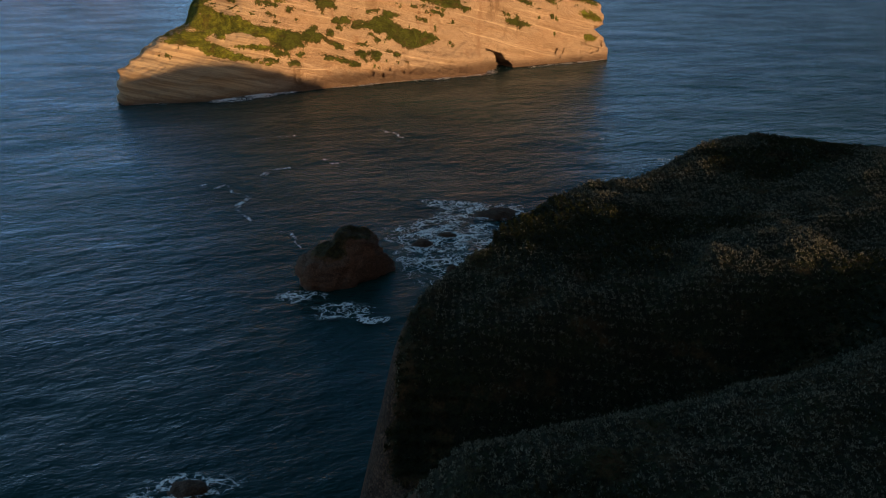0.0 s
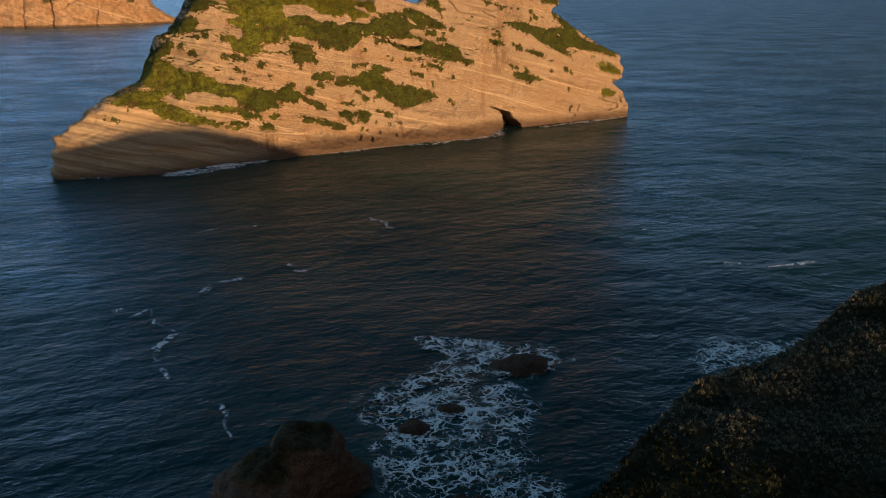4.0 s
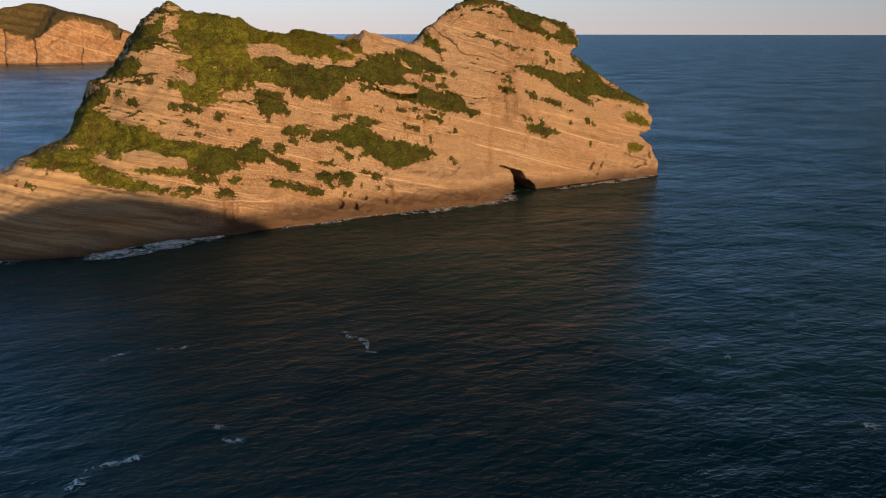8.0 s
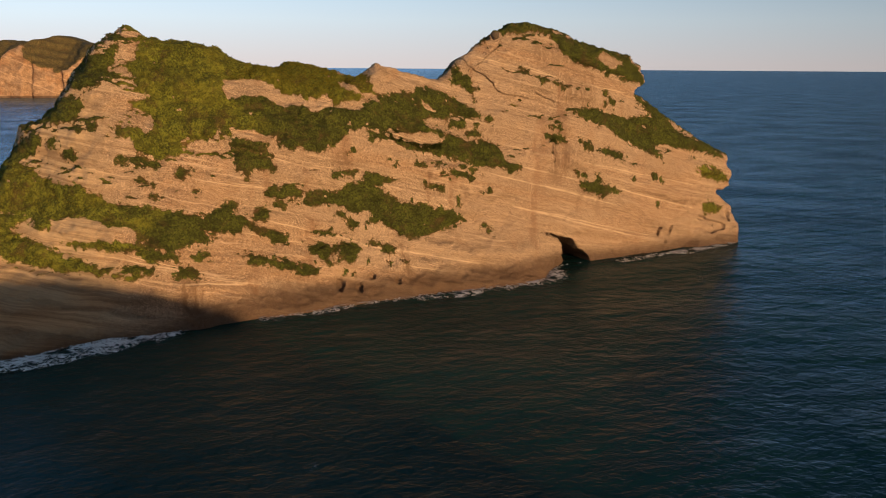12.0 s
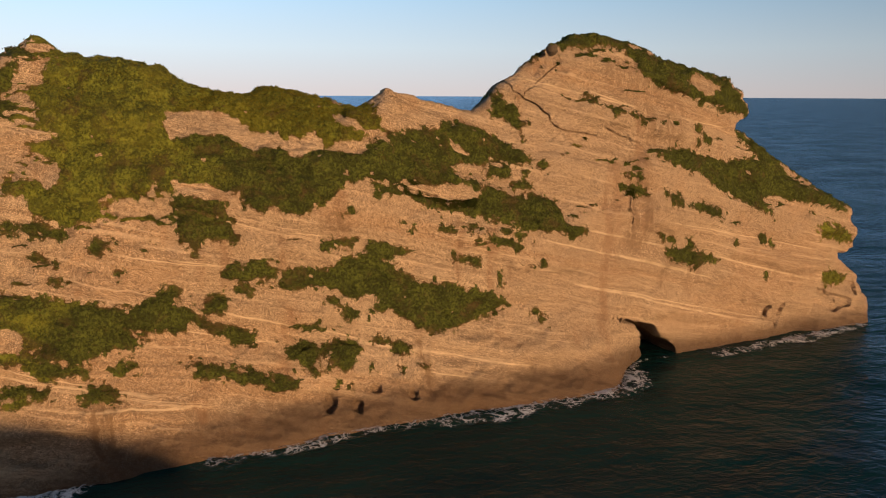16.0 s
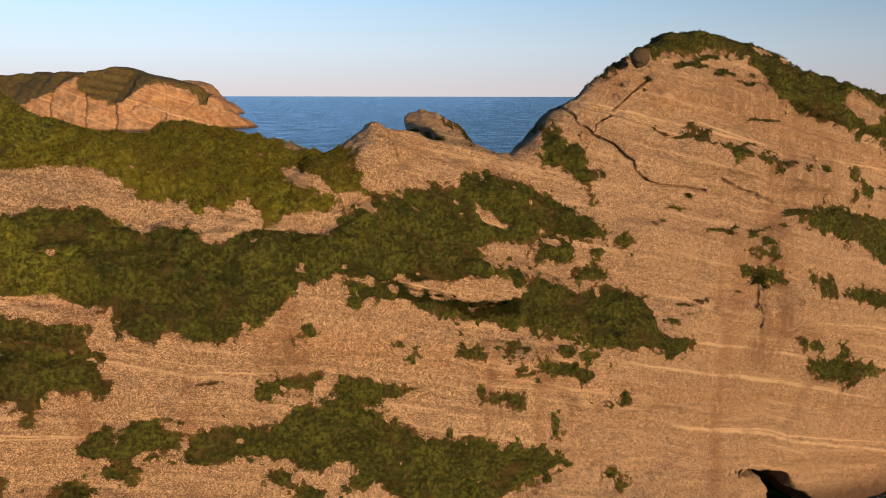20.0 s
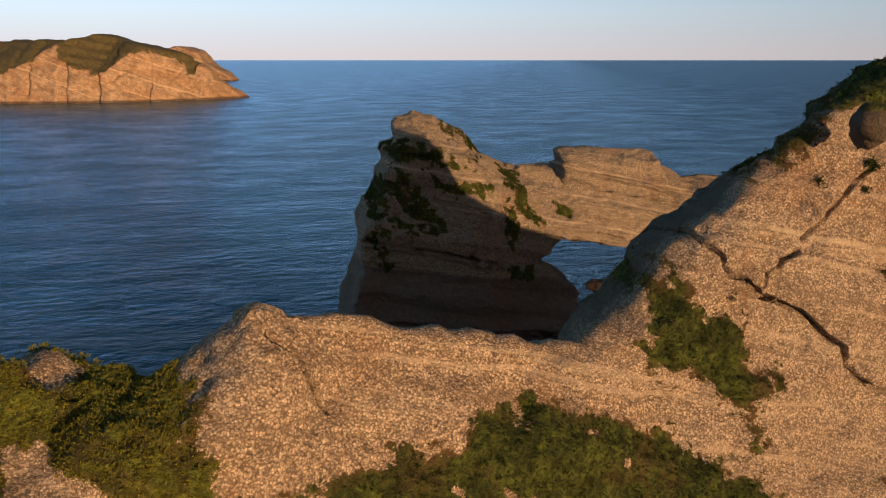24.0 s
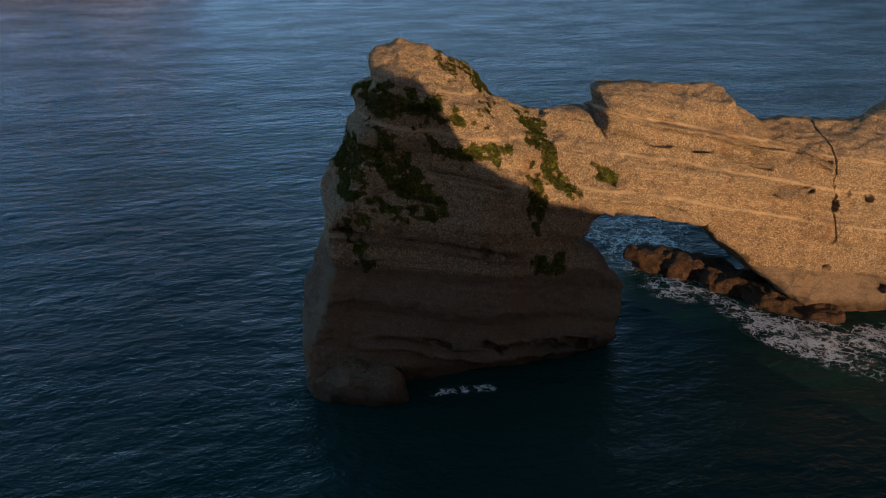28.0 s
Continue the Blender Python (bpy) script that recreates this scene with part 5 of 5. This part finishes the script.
def make_far():
    step = 1.5
    x, y, z = np.arange(-642, -296, step), np.arange(820, 1120, step), np.arange(-4, 63, step)
    X2, Z2 = np.meshgrid(x, z, indexing="ij")
    brow = np.interp(X2, *np.array(BROW, float).T)
    shore = np.interp(X2, *np.array(FAR_SHORE, float).T)
    slit = ease(1 - capsules(SLITS, X2 + 0.6 * vnoise(X2 * 0.1, Z2 * 0.2, 0, 60), Z2) / 2.3)
    front = shore + 0.35 * Z2 + 1.0 * np.maximum(Z2 - brow, 0) + 3.8 * slit + 3 * fbm(X2 * 0.03, Z2 * 0.04, 0, 3, 52) + 1.6 * fbm(X2 * 0.13, Z2 * 0.05, 0, 3, 57)
    D = y[None, :, None]
    F = smax(smax(outline(FAR_OUTLINE, X2, Z2)[:, None, :] + 0 * D, front[:, None, :] - D, 2), D - shore[:, None, :] - np.interp(X2, [-640, -420, -375, -345, -300], [75, 75, 60, 30, 14])[:, None, :], 3)
    v, q = skin(F, (x[0], y[0], z[0]), step)
    n = normals(v, q)
    a, b, c = v.T
    v = v + n * (0.9 * fbm(a * 0.08, b * 0.08, c * 0.16, 4, 53) + 0.5 * np.sin((c + 0.25 * a) * 0.9) * ease(vnoise(a * 0.03, c * 0.05, 0, 56) + 0.6))[:, None]
    cover = ease((c - np.interp(a, *np.array(BROW, float).T) + 1.5 + 4 * vnoise(a * 0.06, b * 0.06, c * 0.06, 55) + 2.5 * vnoise(a * 0.12, b * 0.1, c * 0.1, 54) + 2 * vnoise(a * 0.3, b * 0.3, c * 0.3, 61)) / 3)
    root = tagged(new("far_headland"), "distant ochre cliffs of a headland with grassy tops across the water", "headland")
    pieces([-445, -334], ["inner_cliff", "main_cliff", "point"], v, q, FARROCK, root, cover=cover)


make_far()

# a further point stands out behind its end
NEXT_OUTLINE = [(-740, -6), (-740, 30), (-665, 41), (-625, 47), (-612, 47.5), (-603, 53), (-586, 51.5), (-568, 46.5), (-562, 41), (-553, 29), (-537, 21), (-518, 12.5), (-506, 2), (-502, -6)]


def make_next():
    step = 2.0
    x, y, z = np.arange(-742, -494, step), np.arange(1400, 1500, step), np.arange(-4, 57, step)
    X2, Z2 = np.meshgrid(x, z, indexing="ij")
    front = np.interp(X2, [-720, -560, -490], [1412, 1422, 1434]) + 0.3 * Z2 + 3 * fbm(X2 * 0.03, Z2 * 0.05, 0, 3, 81) + 2.5 * np.sin((Z2 + 0.42 * X2) * 0.55)
    D = y[None, :, None]
    F = smax(smax(outline(NEXT_OUTLINE, X2, Z2)[:, None, :] + 0 * D, front[:, None, :] - D, 2), D - np.interp(X2, [-720, -560, -490], [1490, 1480, 1450])[:, None, :], 3)
    v, q = skin(F, (x[0], y[0], z[0]), step)
    a, b, c = v.T
    v = v + normals(v, q) * (1.2 * fbm(a * 0.06, b * 0.06, c * 0.14, 4, 82))[:, None]
    cover = ease((c - np.interp(a, [-615, -605, -600], [42, 50, 70]) + 3 * vnoise(a * 0.1, b * 0.1, c * 0.1, 83)) / 3)
    root = tagged(new("distant_headland"), "pale bare sandstone point rising out of the sea far off", "headland")
    part("cliff", mesh("cliff", v, q, FARROCK, cover=cover), root)


make_next()

# ---- near headland ----
SHORE = [(-1, -80), (-1, 20), (-2, 34), (-3.6, 44), (-3.1, 50), (-0.5, 58), (4.5, 67), (10.5, 75), (18.5, 83), (27, 89), (36, 96), (52, 97), (80, 80), (130, 30), (130, -80)]


def make_headland():
    step = 0.6
    xs, ys = np.arange(-12, 134, step), np.arange(-84, 112, step)
    X, Y = np.meshgrid(xs, ys, indexing="ij")
    dist = -outline(SHORE, X + 1.2 * vnoise(X * 0.12, Y * 0.12, 0, 61), Y + 1.2 * vnoise(X * 0.12, Y * 0.12, 5, 62))
    across, along = 0.756 * X + 0.655 * Y, 0.655 * X - 0.756 * Y
    # rise at the sun's slope, mostly out of view, keeps the hill in shade
    top = np.interp(across, [-40, 20, 50, 68, 76, 87, 95, 103, 113, 122, 130], [9, 12.8, 13.2, 12.8, 13.6, 15.2, 14.8, 12.6, 8.8, 3, -3]) + 0.0525 * np.clip(along + 30, 0, 200)
    dip = np.exp(-((Y - 41 - 0.25 * X) / 4.5) ** 2) * ease((36 - X) / 14) + 0.5 * np.exp(-((Y - 30) / 14) ** 2) * ease((3 - X) / 4)
    # two added swells: an unseen one blocks sun, a nearer one catches it
    top = top - 6 * dip + 0.8 * fbm(X * 0.07, Y * 0.07, 0, 4, 63) + 0.3 * np.exp(-((along - 75) / 25) ** 2) + 0.7 * np.exp(-((along + 27) / 6) ** 2) * ease((X - 14) / 8)
    h = (top + 3) * ease((dist + 3.0) / 5.5) - 3 + 0.3 * fbm(X * 0.5, Y * 0.5, 0, 3, 64)
    v = np.stack([X, Y, h], -1).reshape(-1, 3)
    q = grid_faces(*X.shape)
    n = normals(v, q)
    cover = ease((n[:, 2] - 0.40) / 0.25) * ease((v[:, 2] - 3.5) / 2)
    root = tagged(new("near_headland"), "dark shaded coastal hill covered with flax and low scrub", "headland")
    mid = v[q, 2].mean(1)
    for name, mine in (("rocky_shore", mid < 3.6), ("hillside", (mid >= 3.6) & (v[q, 1].mean(1) < 34)), ("crest", (mid >= 3.6) & (v[q, 1].mean(1) >= 34))):
        used, back = np.unique(q[mine], return_inverse=True)
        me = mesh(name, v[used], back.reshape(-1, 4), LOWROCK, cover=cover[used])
        me.normals_split_custom_set_from_vertices([tuple(w) for w in n[used]])
        part(name, me, root)
    clump = vnoise(v[:, 0] * 0.12, v[:, 1] * 0.12, 0, 65)
    seen = (cover > 0.5) * (v[:, 1] > 18) * (v[:, 0] < 62)
    rng = np.random.default_rng(9)
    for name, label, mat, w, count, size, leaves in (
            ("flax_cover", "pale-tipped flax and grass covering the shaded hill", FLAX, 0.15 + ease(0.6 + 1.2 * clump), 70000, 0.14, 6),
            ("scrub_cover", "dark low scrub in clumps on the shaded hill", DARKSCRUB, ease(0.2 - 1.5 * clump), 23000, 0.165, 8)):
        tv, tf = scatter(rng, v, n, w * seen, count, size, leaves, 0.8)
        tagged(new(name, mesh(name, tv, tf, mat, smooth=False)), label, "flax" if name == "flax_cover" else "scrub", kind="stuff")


make_headland()


# ---- rocks in the water ----
def make_rock(name, label, balls, box, step, seed, mat=SEAROCK, rough=0.5, block=2.0, join=0.8):
    """A rock joined smoothly from egg shapes (x, y, z, rx, ry, rz)."""
    x, y, z = (np.arange(lo, hi, step) for lo, hi in box)
    X, Y, Z = np.meshgrid(x, y, z, indexing="ij")
    F = np.full(X.shape, 1e3)
    for cx, cy, cz, rx, ry, rz in balls:
        k = min(rx, ry, rz)
        e = ((np.abs((X - cx) / rx) ** block + np.abs((Y - cy) / ry) ** block + np.abs((Z - cz) / rz) ** block) ** (1 / block) - 1) * k
        F = -smax(-F, -e, join)
    v, q = skin(F, (x[0], y[0], z[0]), step)
    n = normals(v, q)
    a, b, c = v.T
    v = v + n * (rough * fbm(a * 0.45, b * 0.45, c * 0.6, 4, seed) + 0.3 * rough * fbm(a * 1.6, b * 1.6, c * 2, 3, seed + 5))[:, None]
    cover = ease((n[:, 2] - 0.6) / 0.25) * ease((c - 2.6) / 1.2)
    return tagged(new(name, mesh(name, v, q, mat, cover=cover)), label, "rock")


make_rock("boulder", "rounded fallen boulder at the foot of the sea stack", [(-30.6, 317.0, 0.3, 4.4, 2.4, 2.9), (-28.2, 316.6, 0, 3.0, 2.0, 1.9)], ((-38, -22), (312, 322), (-2, 5)), 0.3, 76, STACK, 0.5, 2.6)
make_rock("boulder", "pale weathered boulder resting on the grassy summit", [(2.95, 243.2, 39.6, 0.36, 0.34, 0.42), (2.65, 243.1, 39.4, 0.3, 0.34, 0.36)], ((1, 4.6), (241, 245), (38.6, 42)), 0.1, 77, CLIFF, 0.4, 3.0)
make_rock("sea_rock", "brown blocky rock standing in shallow water, mossy top", [(-13.2, 83.9, 0.2, 2.7, 2.6, 2.5), (-11.6, 85.0, 0.4, 2.9, 2.7, 3.2), (-9.3, 86.7, 1.6, 2.6, 2.5, 3.6), (-7.2, 88.2, 0.4, 1.9, 1.7, 1.5)],
          ((-20, -3), (77, 95), (-2, 9)), 0.22, 71, rough=0.55, block=3.2, join=1.6)
make_rock("sea_rock", "low black rock awash in white foam", [(8.3, 107.3, 0, 3.2, 2.0, 0.8)], ((2, 16), (102, 113), (-2, 4)), 0.3, 72, LOWROCK, 0.4)
make_rock("sea_rock", "small black rock awash in white foam", [(-1.8, 95.5, 0, 1.6, 1.3, 0.9), (1.4, 98.5, 0, 1.8, 1.1, 0.8)], ((-6, 6), (91, 103), (-2, 4)), 0.3, 73, LOWROCK, 0.4)
make_rock("sea_rock", "small black rock awash in the dark near water", [(-17.2, 46.6, 0, 1.5, 1.0, 0.5)], ((-21, -13), (43, 50), (-2, 3)), 0.25, 78, LOWROCK, 0.4)
make_rock("sea_rock", "dark wet rock at the foot of the shaded hill", [(3.4, 81.0, 0.6, 2.6, 2.6, 2.2), (0.5, 78.0, 0, 2.2, 2.2, 1.6)], ((-5, 9), (73, 87), (-2, 5)), 0.25, 75, LOWROCK, 0.8)
make_rock("sea_rock", "low reddish rock ridge under the natural arch", [(1.6, 353.2, 2.0, 2.2, 1.3, 0.9), (4.5, 352.6, 0, 3.6, 2.2, 3.0), (9, 351, 0, 4.5, 2.6, 2.8), (13.5, 347.5, 0, 4.5, 2.8, 2.4), (18, 343.2, 0, 4.2, 2.6, 1.9), (22, 340.4, 0, 3, 2, 1.4)],
          ((-4, 28), (335, 359), (-2, 6)), 0.3, 74, LOWROCK, 0.5, 2.6)


# ---- foam on the water ----
def foam_ribbon(points, width, thick, seed, breaks=0.0):
    """A band of foam along a line on the water."""
    p = np.array(points, float)
    seg = np.r_[0, np.cumsum(np.hypot(*np.diff(p, axis=0).T))]
    t = np.arange(0, seg[-1], 0.5)
    c = np.stack([np.interp(t, seg, p[:, 0]), np.interp(t, seg, p[:, 1])], -1)
    way = np.gradient(c, axis=0)
    way /= np.maximum(np.linalg.norm(way, axis=1, keepdims=True), 1e-6)
    side = np.stack([-way[:, 1], way[:, 0]], -1)
    k = np.linspace(-1, 1, 9)
    w = width * (0.75 + 0.5 * vnoise(t * 0.25, 0, 0, seed))
    P = c[:, None, :] + side[:, None, :] * (k[None, :, None] * w[:, None, None]) + 0.5 * np.stack([vnoise(t * 0.3, 3, 0, seed), vnoise(t * 0.3, 9, 0, seed)], -1)[:, None, :]
    z = 0.22 + 0.10 * (1 - np.abs(k))[None, :] + 0 * P[..., 0]
    along = np.clip(0.5 + 0.9 * vnoise(t * 0.13, 1, 0, seed + 1) - breaks, 0, 1) * ease(np.minimum(t, seg[-1] - t) / 1.5)
    th = thick * (1 - k[None, :] ** 2) * along[:, None]
    me = mesh("foam", np.concatenate([P, z[..., None]], -1).reshape(-1, 3), grid_faces(len(t), 9), FOAM, thick=th.ravel())
    return tagged(new("foam", me), "thin white streak of sea foam drifting on the water", "foam", "foam on the sea", "stuff")


def foam_patch(x, y, rx, ry, turn, thick, seed):
    """A round field of churned foam."""
    r, a = np.linspace(0.02, 1, 22), np.linspace(0, 2 * math.pi, 49)
    R, A = np.meshgrid(r, a, indexing="ij")
    wob = 1 + 0.3 * vnoise(np.cos(A) * 1.5, np.sin(A) * 1.5, 0, seed)
    px, py = R * wob * rx * np.cos(A), R * wob * ry * np.sin(A)
    c, s = math.cos(turn), math.sin(turn)
    P = np.stack([x + c * px - s * py, y + s * px + c * py, 0.20 + 0.12 * (1 - R)], -1)
    th = thick * (1 - R**1.5) * (0.75 + 0.6 * vnoise(P[..., 0] * 0.2, P[..., 1] * 0.2, 0, seed + 1))
    me = mesh("foam", P.reshape(-1, 3), grid_faces(22, 49), FOAM, thick=th.ravel())
    return tagged(new("foam", me), "lacy white foam churned up round the rocks", "foam", "foam on the sea", "stuff")


for n, (x, y, rx, ry, turn, thick) in enumerate([(1, 98, 10, 8, 0.5, 0.95), (3.5, 111.5, 7, 3.2, -0.4, 1.7), (6, 107, 8, 5, 0.2, 1.1), (1, 88, 9, 7, 0.4, 0.7), (-3, 103, 6, 4, 0.6, 0.8), (-9, 76, 6, 2.5, 0.1, 0.55), (-15, 79.5, 4, 2.4, 0.2, 0.6), (-17, 46.8, 4.5, 2.2, 0.1, 0.9), (7, 86, 4, 4, 0.8, 0.6),
                                                 (31, 110, 8, 4, 0.4, 1.1), (19, 334, 10, 6, -0.6, 1.2), (29, 334.5, 10, 5, 0.1, 1.3), (4, 360, 9, 13, 0.1, 0.9), (12, 341, 8, 3, -0.6, 1.0), (40, 342, 8, 5, 0.4, 1.1), (-38, 313, 4, 2, 0.3, 0.5), (5, 346, 7, 5, -0.3, 0.9)]):
    foam_patch(x, y, rx, ry, turn, thick, 100 + n)
for n, (along_face, out, rx, ry, thick) in enumerate([(3, -6.6, 7, 1.7, 1.7), (-62, -6.5, 10, 2.6, 1.6), (-36, -5.6, 7, 1.8, 1.5), (-12, -7.2, 8, 1.6, 1.4), (30, -1.2, 7, 1.4, 1.4)]):
    spot = ISLAND @ Vector((along_face, out, 0))
    foam_patch(spot.x, spot.y, rx, ry, TURN, thick, 180 + n)
DRIFT_NEAR = [([(-36, 118.5), (-33.7, 123), (-32.1, 117.8), (-28.2, 115.6)], 0.8, 0.9), ([(-28.2, 115.6), (-29.6, 111.5), (-28.8, 107.5), (-25.4, 103.6)], 0.9, 1.0), ([(-24.6, 104.8), (-23.7, 106.7), (-21, 108.4), (-18.6, 107.4)], 0.7, 0.9), ([(-22.5, 101.5), (-18.5, 98), (-17, 93)], 0.7, 0.6),
        ([(-29.5, 127), (-28.6, 130.5), (-25.5, 132.6)], 0.8, 0.8), ([(-20.5, 135), (-16.8, 135.6)], 0.9, 0.8), ([(-39, 120), (-36, 123.5)], 0.9, 0.6), ([(-12.5, 73), (-8.8, 75.2), (-6.5, 73.4), (-3.6, 74.6)], 0.9, 1.3), ([(-15, 80), (-13, 76), (-13.4, 73)], 0.8, 0.7),
        ([(38, 138.5), (44.1, 136.7), (52, 138.5)], 1.0, 0.7)]
DRIFT_FAR = [([(-14.5, 176), (-13.2, 171)], 0.7, 0.6), ([(-13, 161.5), (-9.3, 159.3), (-8.6, 155.2), (-6.6, 154.6)], 0.6, 0.9), ([(35.8, 213), (36.8, 209.5)], 0.7, 0.7), ([(-3, 151), (-1.5, 144)], 0.8, 0.6), ([(-22, 139), (-16.5, 135)], 1.6, 0.7),
        ([(33.2, 159), (31.5, 152.5)], 0.9, 0.7), ([(-24, 316.2), (-15.5, 319.5)], 0.9, 0.5),
        ([(-500, 839), (-460, 846), (-420, 858), (-390, 870)], 1.0, 1.2), ([(-360, 889), (-335, 920), (-302, 966)], 1.6, 1.8), ([(-40, 150), (-34, 156), (-26, 158)], 0.7, 0.4)]
for n, (pts, w, th) in enumerate(DRIFT_NEAR + DRIFT_FAR):
    foam_ribbon(pts, w, th * 0.75, 130 + n)
shore_s = np.arange(-96, 60, 2.0)
shore_d = chart(SC, ZC, FRONT, shore_s, 0 * shore_s) - 1.6
for n, (a, b, w, th, gap) in enumerate([(-96, -78, 1.6, 1.1, 0.1), (-80, -56, 3.2, 1.3, -0.25), (-58, -34, 2.6, 1.5, -0.2), (-34, -18, 1.4, 1.0, 0.15), (-20, 10, 2.8, 1.5, -0.25), (8, 22, 1.0, 0.8, 0.2), (20, 58, 1.9, 1.3, -0.05)]):
    keep = (shore_s >= a) & (shore_s <= b)
    line = [(ISLAND @ Vector((p, q, 0))).to_2d()[:] for p, q in zip(shore_s[keep], shore_d[keep])]
    foam_ribbon(line, w, th, 160 + n, gap + 0.2)
